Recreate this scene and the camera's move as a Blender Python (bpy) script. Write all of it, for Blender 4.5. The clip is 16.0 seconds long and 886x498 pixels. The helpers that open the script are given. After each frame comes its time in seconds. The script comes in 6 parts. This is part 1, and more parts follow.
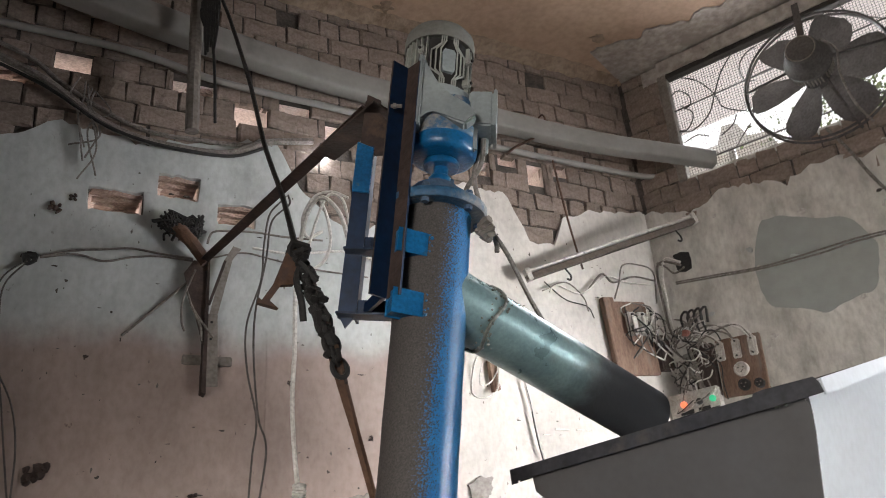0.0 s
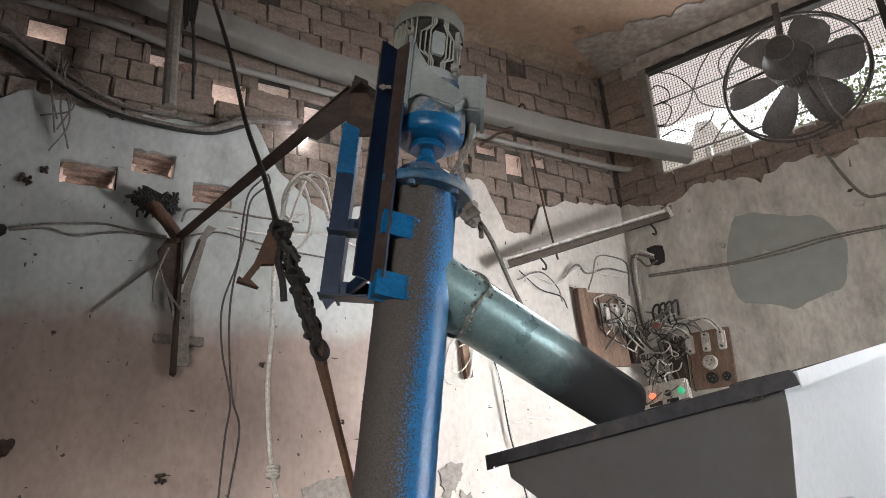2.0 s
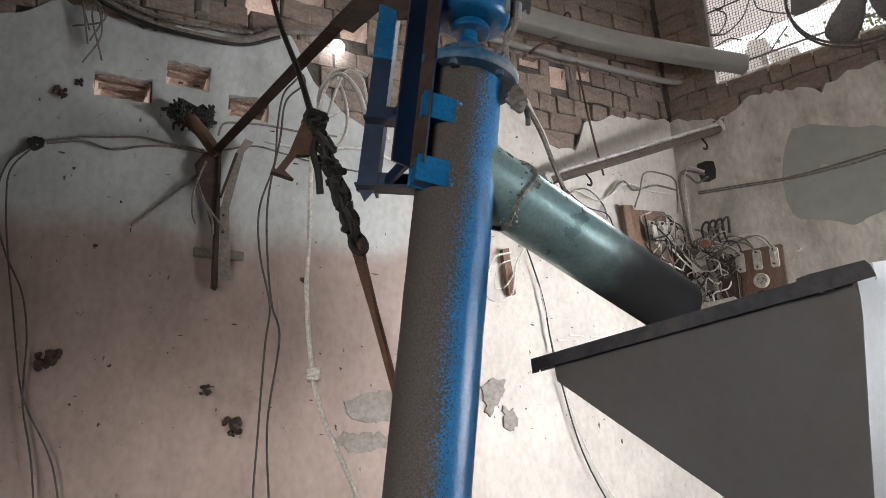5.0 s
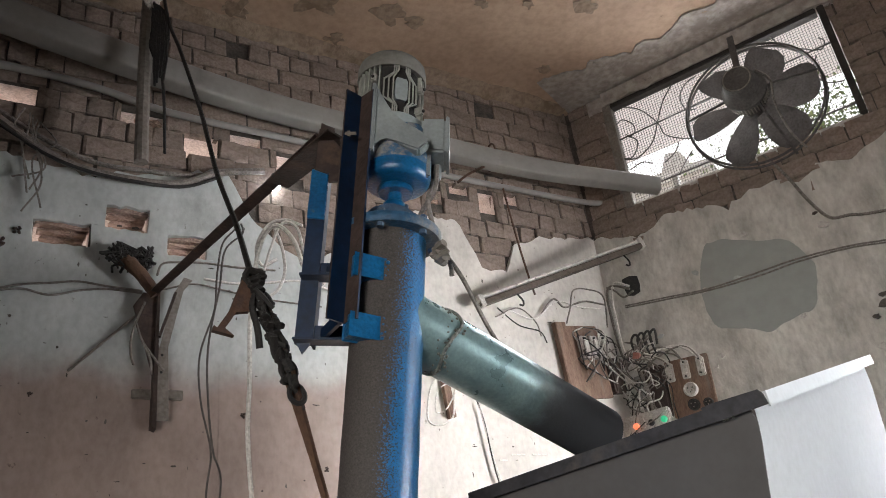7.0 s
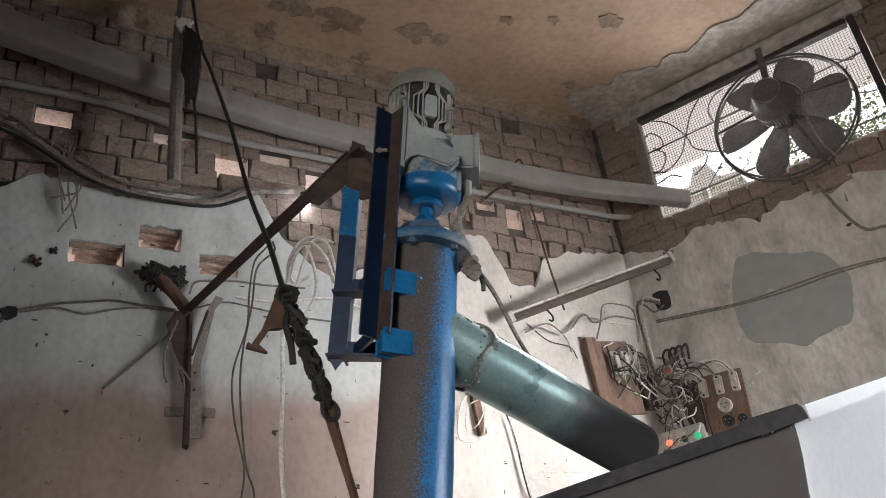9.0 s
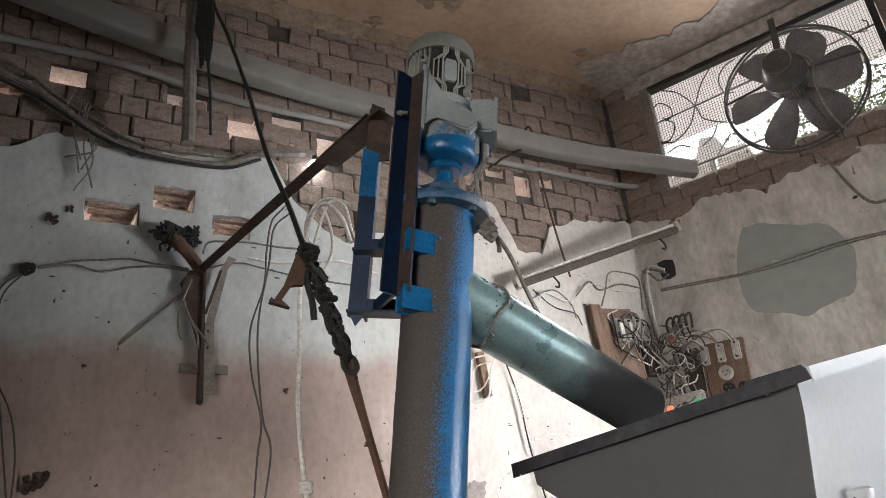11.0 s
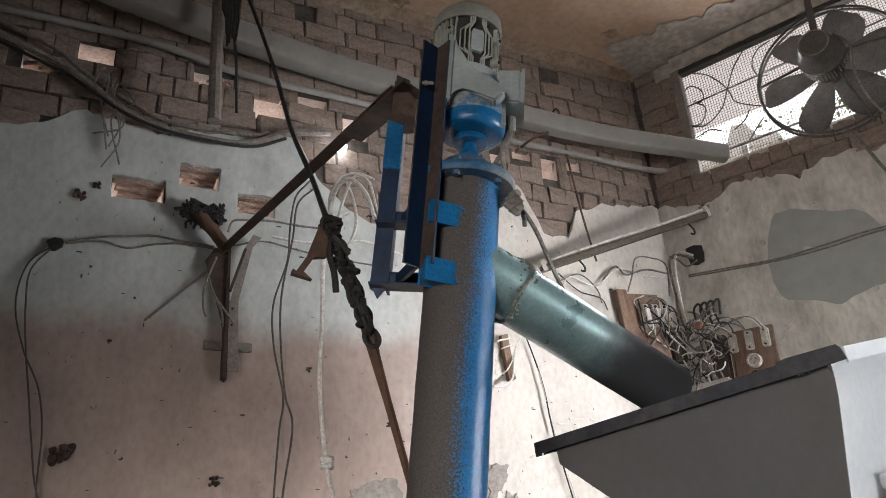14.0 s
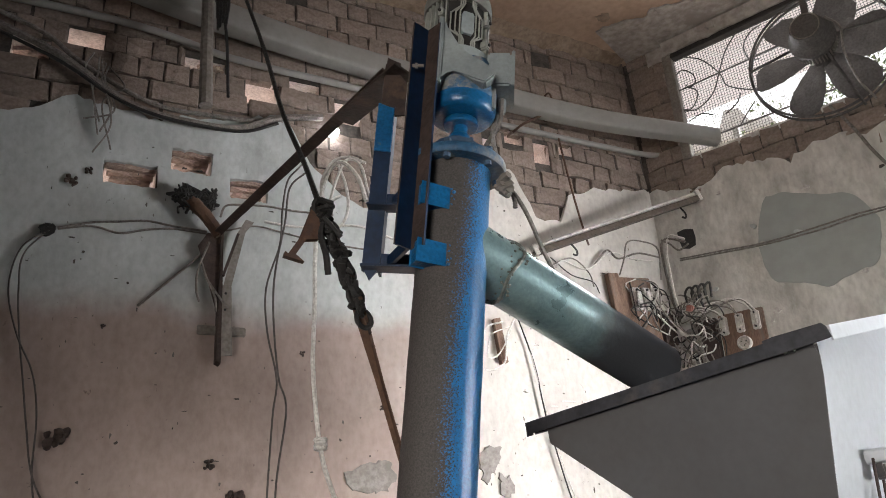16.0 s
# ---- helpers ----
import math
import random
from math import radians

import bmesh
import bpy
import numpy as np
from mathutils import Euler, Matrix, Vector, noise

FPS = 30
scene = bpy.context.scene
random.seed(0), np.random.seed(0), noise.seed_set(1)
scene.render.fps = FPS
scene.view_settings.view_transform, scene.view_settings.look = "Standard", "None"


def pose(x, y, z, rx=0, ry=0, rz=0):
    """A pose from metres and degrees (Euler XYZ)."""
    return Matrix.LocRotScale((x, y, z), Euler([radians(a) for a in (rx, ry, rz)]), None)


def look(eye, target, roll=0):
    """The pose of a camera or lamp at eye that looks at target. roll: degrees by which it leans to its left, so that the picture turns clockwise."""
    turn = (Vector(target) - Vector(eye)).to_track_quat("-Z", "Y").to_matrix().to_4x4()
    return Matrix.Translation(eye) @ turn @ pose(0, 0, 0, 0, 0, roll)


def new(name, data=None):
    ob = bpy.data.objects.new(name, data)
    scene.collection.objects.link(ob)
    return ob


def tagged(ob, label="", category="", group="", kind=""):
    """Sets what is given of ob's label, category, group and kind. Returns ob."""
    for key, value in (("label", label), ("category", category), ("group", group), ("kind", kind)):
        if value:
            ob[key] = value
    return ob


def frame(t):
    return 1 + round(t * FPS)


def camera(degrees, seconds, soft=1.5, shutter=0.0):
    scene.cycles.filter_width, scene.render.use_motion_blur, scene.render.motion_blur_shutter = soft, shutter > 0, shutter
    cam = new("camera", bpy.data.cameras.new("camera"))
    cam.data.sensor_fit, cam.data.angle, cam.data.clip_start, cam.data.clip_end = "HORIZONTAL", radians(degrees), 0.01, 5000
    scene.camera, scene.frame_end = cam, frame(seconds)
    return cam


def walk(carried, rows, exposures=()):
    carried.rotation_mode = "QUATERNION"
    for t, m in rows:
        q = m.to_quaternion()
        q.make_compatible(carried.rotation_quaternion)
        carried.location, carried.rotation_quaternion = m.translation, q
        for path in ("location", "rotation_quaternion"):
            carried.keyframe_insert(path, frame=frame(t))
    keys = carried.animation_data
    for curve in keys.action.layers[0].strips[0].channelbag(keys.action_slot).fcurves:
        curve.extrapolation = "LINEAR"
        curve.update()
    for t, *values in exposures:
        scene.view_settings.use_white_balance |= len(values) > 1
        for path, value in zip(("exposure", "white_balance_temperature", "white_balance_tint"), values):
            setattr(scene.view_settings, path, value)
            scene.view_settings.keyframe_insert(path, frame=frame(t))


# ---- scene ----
cam = camera(60.0, 16.0, soft=0.82, shutter=0.5)
PATH = [
    (0, (-0.035, 0.058, 1.617), (0.802, 1.684, 2.426), -4.2),
    (0.5, (-0.05, 0.046, 1.619), (0.812, 1.647, 2.452), -3.3),
    (1, (-0.062, 0.045, 1.62), (0.813, 1.638, 2.454), -4.0),
    (1.5, (-0.074, 0.064, 1.614), (0.811, 1.667, 2.419), -3.3),
    (2, (-0.056, 0.081, 1.615), (0.852, 1.686, 2.39), -3.3),
    (2.5, (-0.08, 0.08, 1.602), (0.785, 1.7, 2.394), -1.3),
    (3, (-0.053, 0.115, 1.599), (0.776, 1.779, 2.336), -2.1),
    (3.5, (-0.018, 0.176, 1.6), (0.813, 1.863, 2.282), -2.3),
    (3.7, (-0.007, 0.179, 1.595), (0.814, 1.874, 2.267), -2.5),
    (5.8, (-0.015, 0.199, 1.559), (0.853, 1.9, 2.153), -3.0),
    (6, (-0.031, 0.149, 1.581), (0.856, 1.804, 2.27), -3.6),
    (6.5, (-0.059, 0.061, 1.592), (0.858, 1.619, 2.447), -4.7),
    (7, (-0.052, 0.046, 1.594), (0.887, 1.583, 2.463), -6.9),
    (7.5, (-0.061, 0.042, 1.59), (0.811, 1.614, 2.467), -6.2),
    (8, (-0.065, 0.036, 1.589), (0.789, 1.606, 2.487), -5.7),
    (8.5, (-0.051, 0.042, 1.594), (0.834, 1.588, 2.503), -6.9),
    (9, (-0.063, 0.051, 1.591), (0.81, 1.6, 2.506), -6.6),
    (9.5, (-0.083, 0.044, 1.572), (0.763, 1.626, 2.457), -6.0),
    (9.7, (-0.086, 0.049, 1.566), (0.795, 1.63, 2.417), -5.5),
    (12, (-0.129, 0.025, 1.55), (0.74, 1.621, 2.384), -5.1),
    (12.5, (-0.112, 0.072, 1.541), (0.769, 1.701, 2.297), -3.6),
    (13, (-0.085, 0.081, 1.539), (0.789, 1.719, 2.281), -2.4),
    (13.5, (-0.081, 0.097, 1.534), (0.725, 1.755, 2.311), -3.2),
    (14, (-0.095, 0.071, 1.538), (0.727, 1.7, 2.356), -3.8),
    (14.5, (-0.108, 0.048, 1.532), (0.726, 1.67, 2.353), -3.9),
    (15, (-0.099, 0.055, 1.529), (0.758, 1.684, 2.311), -3.3),
    (15.5, (-0.094, 0.057, 1.527), (0.763, 1.681, 2.319), -4.5),
    (16, (-0.094, 0.061, 1.523), (0.747, 1.697, 2.307), -4.2),
]
walk(cam, [(t, look(eye, target, roll)) for t, eye, target, roll in PATH],
     exposures=[(0, 0.03), (3.0, 0.0), (6.0, -0.14), (6.8, -0.05), (9.0, 0.02), (12.4, -0.02), (13.0, -0.17), (13.6, -0.12), (14.5, -0.02), (16.0, 0.03)])

# ---- light ----
world = bpy.data.worlds.new("sky")
scene.world = world
world.use_nodes = True
wn = world.node_tree.nodes
sky = wn.new("ShaderNodeTexSky")
sky.sky_type, sky.sun_disc = "NISHITA", False
sky.sun_elevation, sky.sun_rotation = radians(48), radians(120)
world.node_tree.links.new(sky.outputs[0], wn["Background"].inputs[0])
wn["Background"].inputs[1].default_value = 0.15

YB = 3.554                                   # back wall's plaster face
CORNER = Vector((3.289, 3.554, 0))
RD = Vector((0.4295, -0.9030, 0)).normalized()   # along the window wall, away from the corner
RN = Vector((-0.9030, -0.4295, 0)).normalized()  # out of the window wall into the room
CEIL = 4.87


def on_right(s, z, out=0.0):
    """A place on the window wall: metres from the corner, height, metres out of it."""
    return CORNER + RD * s + RN * out + Vector((0, 0, z))


def right_frame(s, z, out=0.0):
    """Local x along the window wall, y into the wall, z up."""
    p = on_right(s, z, out)
    return Matrix(((RD.x, -RN.x, 0, p.x), (RD.y, -RN.y, 0, p.y), (0, 0, 1, p.z), (0, 0, 0, 1)))


def area_light(name, eye, target, w, h, watts, colour, spread=180):
    data = bpy.data.lights.new(name, "AREA")
    data.shape, data.size, data.size_y, data.energy, data.color = "RECTANGLE", w, h, watts, colour
    data.spread = radians(spread)
    ob = new(name, data)
    ob.matrix_world = look(eye, target)
    return ob


# daylight through the fan window and an unseen door; three added fill lamps
area_light("window_daylight", on_right(1.04, 4.33, -0.25), on_right(1.04, 2.9, 3.0) + RD * 0.9, 1.22, 0.7, 64, (0.92, 0.95, 1.0), 135)
area_light("door_daylight", on_right(4.5, 1.15, -0.1), (2.7, 3.55, 2.2), 2.0, 2.1, 88, (0.96, 0.97, 1.0), 49)
# extra narrow lamp in the door, aimed at conveyor and hopper
area_light("door_side_fill", on_right(4.5, 1.75, -0.09), (0.85, 1.6, 2.1), 1.8, 0.9, 10, (0.93, 0.97, 1.0), 30)
# added fill lamps in a made-up opening of the unseen left wall
area_light("side_fill", (-2.98, -2.2, 1.65), (3.6, 2.3, 2.7), 1.6, 1.1, 24, (1.0, 0.96, 0.92), 62)
area_light("low_side_fill", (-2.97, -2.2, 1.6), (0.7, 3.5, 1.0), 1.6, 1.1, 12, (1.0, 0.95, 0.91), 32)
sun = new("sun", bpy.data.lights.new("sun", "SUN"))
sun.data.energy, sun.data.angle, sun.data.color = 5.0, radians(0.5), (1.0, 0.95, 0.88)
sun.matrix_world = look((0, 0, 10), (-2, -5.5, 3))

# ---- materials ----


def material(name, c1, c2, c3=None, scale=6.0, fine=60.0, rough=0.85, metal=0.0, bump=0.4, dist=0.01, island=0.0, obrand=0.0,
             spots=None, spot_scale=9.0, spot_at=0.62, stretch=None, gloss_var=0.1, wash=0.55):
    """Two scales of mottling, relief, and stains with a shape of their own."""
    m = bpy.data.materials.new(name)
    m.use_nodes = True
    nt = m.node_tree
    n, link = nt.nodes, nt.links.new
    bsdf = n["Principled BSDF"]
    geo = n.new("ShaderNodeTexCoord")
    src = geo.outputs["Object"]
    if stretch:
        mp = n.new("ShaderNodeMapping")
        mp.inputs["Scale"].default_value = stretch
        link(src, mp.inputs[0])
        src = mp.outputs[0]
    big = n.new("ShaderNodeTexNoise")
    big.inputs["Scale"].default_value, big.inputs["Detail"].default_value, big.inputs["Roughness"].default_value = scale, 6, 0.6
    small = n.new("ShaderNodeTexNoise")
    small.inputs["Scale"].default_value, small.inputs["Detail"].default_value = fine, 5
    link(src, big.inputs["Vector"])
    link(src, small.inputs["Vector"])
    ramp = n.new("ShaderNodeValToRGB")
    ramp.color_ramp.elements[0].position, ramp.color_ramp.elements[1].position = 0.35, 0.65
    ramp.color_ramp.elements[0].color, ramp.color_ramp.elements[1].color = (*c1, 1), (*c2, 1)
    link(big.outputs["Fac"], ramp.inputs[0])
    col = ramp.outputs[0]
    mix = n.new("ShaderNodeMix")
    mix.data_type, mix.blend_type = "RGBA", "MULTIPLY"
    mix.inputs["Factor"].default_value = wash
    shade = n.new("ShaderNodeValToRGB")
    shade.color_ramp.elements[0].position, shade.color_ramp.elements[1].position = 0.3, 0.62
    shade.color_ramp.elements[0].color, shade.color_ramp.elements[1].color = (0.45, 0.42, 0.4, 1), (1, 1, 1, 1)
    link(small.outputs["Fac"], shade.inputs[0])
    link(col, mix.inputs["A"])
    link(shade.outputs[0], mix.inputs["B"])
    col = mix.outputs["Result"]
    for colour, at, sc in (([(c3, 0.6, scale * 0.45)] if c3 else []) + ([(spots, spot_at, spot_scale)] if spots else [])):
        tex = n.new("ShaderNodeTexNoise")
        tex.inputs["Scale"].default_value, tex.inputs["Detail"].default_value, tex.inputs["Roughness"].default_value = sc, 8, 0.65
        link(src, tex.inputs["Vector"])
        r = n.new("ShaderNodeValToRGB")
        r.color_ramp.elements[0].position, r.color_ramp.elements[1].position = at - 0.03, at + 0.05
        link(tex.outputs["Fac"], r.inputs[0])
        mx = n.new("ShaderNodeMix")
        mx.data_type = "RGBA"
        link(r.outputs[0], mx.inputs["Factor"])
        link(col, mx.inputs["A"])
        mx.inputs["B"].default_value = (*colour, 1)
        col = mx.outputs["Result"]
    if island or obrand:
        if obrand:
            rnd = n.new("ShaderNodeObjectInfo").outputs["Random"]
        else:
            rnd = n.new("ShaderNodeNewGeometry").outputs["Random Per Island"]
        mr = n.new("ShaderNodeMapRange")
        mr.inputs["To Min"].default_value, mr.inputs["To Max"].default_value = 1 - (island or obrand), 1 + 0.5 * (island or obrand)
        link(rnd, mr.inputs["Value"])
        vm = n.new("ShaderNodeVectorMath")
        vm.operation = "SCALE"
        link(col, vm.inputs[0])
        link(mr.outputs[0], vm.inputs["Scale"])
        col = vm.outputs[0]
    link(col, bsdf.inputs["Base Color"])
    rr = n.new("ShaderNodeMapRange")
    rr.inputs["To Min"].default_value, rr.inputs["To Max"].default_value = max(0.03, rough - gloss_var), min(1, rough + gloss_var)
    link(big.outputs["Fac"], rr.inputs["Value"])
    link(rr.outputs[0], bsdf.inputs["Roughness"])
    bsdf.inputs["Metallic"].default_value = metal
    add = n.new("ShaderNodeMath")
    add.operation = "MULTIPLY_ADD"
    add.inputs[1].default_value = 0.5
    link(small.outputs["Fac"], add.inputs[0])
    link(big.outputs["Fac"], add.inputs[2])
    bp = n.new("ShaderNodeBump")
    bp.inputs["Strength"].default_value, bp.inputs["Distance"].default_value = bump, dist
    link(add.outputs[0], bp.inputs["Height"])
    link(bp.outputs[0], bsdf.inputs["Normal"])
    return m


def glow(name, colour, strength):
    m = bpy.data.materials.new(name)
    m.use_nodes = True
    b = m.node_tree.nodes["Principled BSDF"]
    b.inputs["Base Color"].default_value = (0.02, 0.02, 0.02, 1)
    b.inputs["Emission Color"].default_value, b.inputs["Emission Strength"].default_value = (*colour, 1), strength
    return m


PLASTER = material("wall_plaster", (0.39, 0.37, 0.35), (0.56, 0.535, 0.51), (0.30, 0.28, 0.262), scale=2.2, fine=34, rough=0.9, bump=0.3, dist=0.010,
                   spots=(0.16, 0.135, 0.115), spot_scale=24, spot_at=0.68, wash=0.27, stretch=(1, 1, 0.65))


def shade_tones(m, low, at, soft):
    """Paints rosy shade on the wall's lower part, bluish daylight above; ragged edge between."""
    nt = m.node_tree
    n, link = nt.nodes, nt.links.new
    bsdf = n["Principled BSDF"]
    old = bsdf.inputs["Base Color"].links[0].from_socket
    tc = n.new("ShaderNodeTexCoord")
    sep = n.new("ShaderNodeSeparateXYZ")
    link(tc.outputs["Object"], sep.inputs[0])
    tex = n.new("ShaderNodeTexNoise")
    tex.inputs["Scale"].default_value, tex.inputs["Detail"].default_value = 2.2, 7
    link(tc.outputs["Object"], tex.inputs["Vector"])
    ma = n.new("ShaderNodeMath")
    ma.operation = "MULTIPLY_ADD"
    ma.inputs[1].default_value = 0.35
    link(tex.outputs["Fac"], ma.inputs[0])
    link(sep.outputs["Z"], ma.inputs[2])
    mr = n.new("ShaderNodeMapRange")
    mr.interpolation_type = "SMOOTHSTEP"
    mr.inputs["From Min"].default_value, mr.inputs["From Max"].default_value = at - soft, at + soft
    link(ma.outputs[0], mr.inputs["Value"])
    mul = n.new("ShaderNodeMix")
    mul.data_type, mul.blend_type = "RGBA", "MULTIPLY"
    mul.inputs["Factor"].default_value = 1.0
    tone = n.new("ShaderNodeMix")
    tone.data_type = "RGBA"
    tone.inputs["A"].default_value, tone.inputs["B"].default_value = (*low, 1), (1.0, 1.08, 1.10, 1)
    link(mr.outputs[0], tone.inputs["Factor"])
    # door light painted in as a whiter tone towards the corner
    lit_end = n.new("ShaderNodeMath")
    lit_end.operation = "MULTIPLY_ADD"
    lit_end.inputs[1].default_value = 0.9
    link(tex.outputs["Fac"], lit_end.inputs[0])
    link(sep.outputs["X"], lit_end.inputs[2])
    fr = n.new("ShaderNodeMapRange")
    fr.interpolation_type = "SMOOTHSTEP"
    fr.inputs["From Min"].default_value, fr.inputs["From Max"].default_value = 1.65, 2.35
    link(lit_end.outputs[0], fr.inputs["Value"])
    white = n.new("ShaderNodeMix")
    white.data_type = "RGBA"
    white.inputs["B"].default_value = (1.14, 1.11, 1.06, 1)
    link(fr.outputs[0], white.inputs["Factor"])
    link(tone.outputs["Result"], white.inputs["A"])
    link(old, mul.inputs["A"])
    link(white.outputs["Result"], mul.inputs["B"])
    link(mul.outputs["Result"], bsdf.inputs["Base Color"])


shade_tones(PLASTER, (0.74, 0.60, 0.555), 2.91, 0.09)
PLASTER_R = material("grey_plaster", (0.40, 0.375, 0.335), (0.68, 0.65, 0.595), (0.29, 0.27, 0.243), scale=6.0, fine=36, rough=0.92, bump=0.7, dist=0.014, stretch=(1, 1, 0.5),
                     spots=(0.17, 0.15, 0.13), spot_scale=26, spot_at=0.70, wash=0.34)
PALE = material("pale_chip_and_haze", (0.5, 0.47, 0.43), (0.62, 0.59, 0.55), scale=12, fine=60, rough=0.95)
# dim, so the unseen walls and the window reveals bounce little light
DIM_PLASTER = material("dim_plaster", (0.10, 0.088, 0.078), (0.16, 0.142, 0.127), scale=1.3, fine=12, rough=0.95)
PATCH = material("cement_patch", (0.29, 0.30, 0.28), (0.34, 0.35, 0.325), scale=2, fine=14, rough=0.95, bump=0.12, wash=0.15)
PEELED = material("bare_render", (0.23, 0.205, 0.185), (0.33, 0.30, 0.275), (0.19, 0.17, 0.15), scale=9, fine=50, rough=0.95, bump=0.5)
BRICK = material("dusty_brick", (0.225, 0.168, 0.136), (0.315, 0.25, 0.21), (0.155, 0.122, 0.10), scale=9, fine=55, rough=0.95, bump=0.9, dist=0.014, obrand=0.2)
MORTAR = material("dark_mortar", (0.05, 0.042, 0.036), (0.12, 0.10, 0.085), scale=14, fine=80, rough=0.97, bump=0.8)
# brick reveals whitened: outside daylight is put into their colour
HOLE = material("lit_brick_reveal", (0.66, 0.55, 0.50), (0.82, 0.72, 0.67), scale=18, fine=90, rough=0.9, bump=0.8)
HOLE_DARK = material("broken_red_brick", (0.33, 0.22, 0.175), (0.5, 0.37, 0.31), scale=25, fine=90, rough=0.95, bump=0.9, obrand=0.25)
CEILING = material("ceiling_plaster", (0.42, 0.282, 0.195), (0.55, 0.39, 0.275), (0.35, 0.24, 0.17), scale=0.9, fine=26, rough=0.95, bump=0.35, dist=0.02,
                   spots=(0.24, 0.16, 0.11), spot_scale=11, spot_at=0.70, wash=0.3)
CEIL_FLAKE = material("flaking_brown_plaster", (0.30, 0.215, 0.15), (0.40, 0.30, 0.22), (0.22, 0.15, 0.10), scale=6, fine=30, rough=0.95, bump=0.8, dist=0.02)
CEIL_GREY = material("ceiling_cement", (0.39, 0.335, 0.295), (0.50, 0.445, 0.40), (0.31, 0.26, 0.225), scale=5.5, fine=22, rough=0.95, bump=0.6, dist=0.02,
                     spots=(0.17, 0.15, 0.13), spot_scale=9, spot_at=0.68)
# unseen floor, darkened so less light bounces up the walls
FLOOR = material("concrete_floor", (0.13, 0.115, 0.10), (0.19, 0.17, 0.15), scale=2, fine=30, rough=0.85)
# unseen ground, made pale to bounce sun up into the vent holes
GROUND = material("pale_bounce_ground", (0.58, 0.53, 0.47), (0.68, 0.63, 0.57), scale=0.6, fine=9, rough=0.95)
PVC = material("dusty_pvc", (0.21, 0.196, 0.18), (0.27, 0.255, 0.236), (0.16, 0.147, 0.134), scale=2.5, fine=30, rough=0.65, bump=0.08, wash=0.15)
BLUE = material("blue_enamel", (0.004, 0.085, 0.215), (0.008, 0.130, 0.31), (0.03, 0.085, 0.15), scale=11, fine=130, rough=0.34, bump=0.5, dist=0.005,
                spots=(0.12, 0.13, 0.14), spot_scale=30, spot_at=0.66)
BLUE_DUST = material("dusty_blue_enamel", (0.02, 0.07, 0.16), (0.06, 0.10, 0.15), (0.14, 0.13, 0.125), scale=5, fine=80, rough=0.5, bump=0.5)
NAVY = material("navy_enamel", (0.003, 0.013, 0.036), (0.005, 0.024, 0.066), (0.03, 0.024, 0.022), scale=9, fine=60, rough=0.4, bump=0.3, dist=0.005)
WELD = material("weld_bead", (0.14, 0.15, 0.13), (0.3, 0.31, 0.27), scale=40, fine=140, rough=0.5, metal=0.4, bump=1.0, dist=0.01)
IRON = material("dark_iron", (0.045, 0.03, 0.025), (0.09, 0.06, 0.05), (0.12, 0.075, 0.05), scale=12, fine=70, rough=0.7, metal=0.3, bump=0.4)
DUSTY_IRON = material("dusty_iron", (0.2, 0.175, 0.15), (0.28, 0.25, 0.22), scale=10, fine=60, rough=0.8, metal=0.1, bump=0.3)
CAKED_BLUE = material("dust_caked_blue", (0.02, 0.085, 0.17), (0.04, 0.12, 0.22), (0.17, 0.175, 0.17), scale=8, fine=90, rough=0.55, bump=0.6, dist=0.008, spots=(0.22, 0.21, 0.195), spot_scale=12, spot_at=0.53)
GREY = material("grey_motor_paint", (0.22, 0.245, 0.25), (0.33, 0.36, 0.355), (0.20, 0.19, 0.175), scale=9, fine=120, rough=0.7, bump=0.25, wash=0.25)
COWL = material("dusty_cowl_paint", (0.15, 0.145, 0.125), (0.23, 0.225, 0.20), (0.13, 0.11, 0.095), scale=9, fine=110, rough=0.8, bump=0.25, wash=0.3)
FIN = material("pale_fin_paint", (0.27, 0.27, 0.24), (0.37, 0.37, 0.33), scale=20, fine=120, rough=0.7, wash=0.25)
# near-black stator paints the shade between the fins; also used for screws
GREY_D = material("slot_shade_and_screws", (0.02, 0.018, 0.016), (0.04, 0.036, 0.033), scale=12, fine=90, rough=0.85)
# one metal in two tones: front's shade and side's door light painted in
HOPPER = material("shaded_sheet_metal", (0.108, 0.10, 0.096), (0.135, 0.13, 0.13), scale=3, fine=50, rough=0.55, metal=0.1, bump=0.06, wash=0.12)
HOPPER_LIT = material("lit_sheet_metal", (0.68, 0.695, 0.72), (0.76, 0.775, 0.80), scale=1.6, wash=0.12, fine=50, rough=0.4, bump=0.05)
NAVY_IRON = material("blue_black_iron", (0.05, 0.05, 0.056), (0.09, 0.088, 0.094), (0.12, 0.105, 0.095), scale=9, fine=60, rough=0.5, metal=0.2, bump=0.25, dist=0.005)
WOOD = material("board_wood", (0.15, 0.088, 0.058), (0.24, 0.155, 0.11), (0.17, 0.13, 0.105), scale=5, fine=40, rough=0.8, stretch=(6, 6, 1), bump=0.4)
WHITE = material("white_porcelain", (0.42, 0.39, 0.35), (0.6, 0.57, 0.52), scale=24, fine=90, rough=0.5, bump=0.2, spots=(0.16, 0.135, 0.115), spot_scale=45, spot_at=0.62)
BLACKC = material("black_cable", (0.012, 0.011, 0.010), (0.028, 0.025, 0.022), scale=30, fine=120, rough=0.7)
DUSTC = material("dusty_cable", (0.15, 0.132, 0.115), (0.27, 0.24, 0.215), scale=30, fine=120, rough=0.85)
WIREC = material("brown_black_wire", (0.045, 0.037, 0.032), (0.10, 0.085, 0.075), scale=30, fine=120, rough=0.6)
WHITEC = material("white_cable", (0.58, 0.55, 0.50), (0.72, 0.69, 0.64), scale=30, fine=120, rough=0.6)
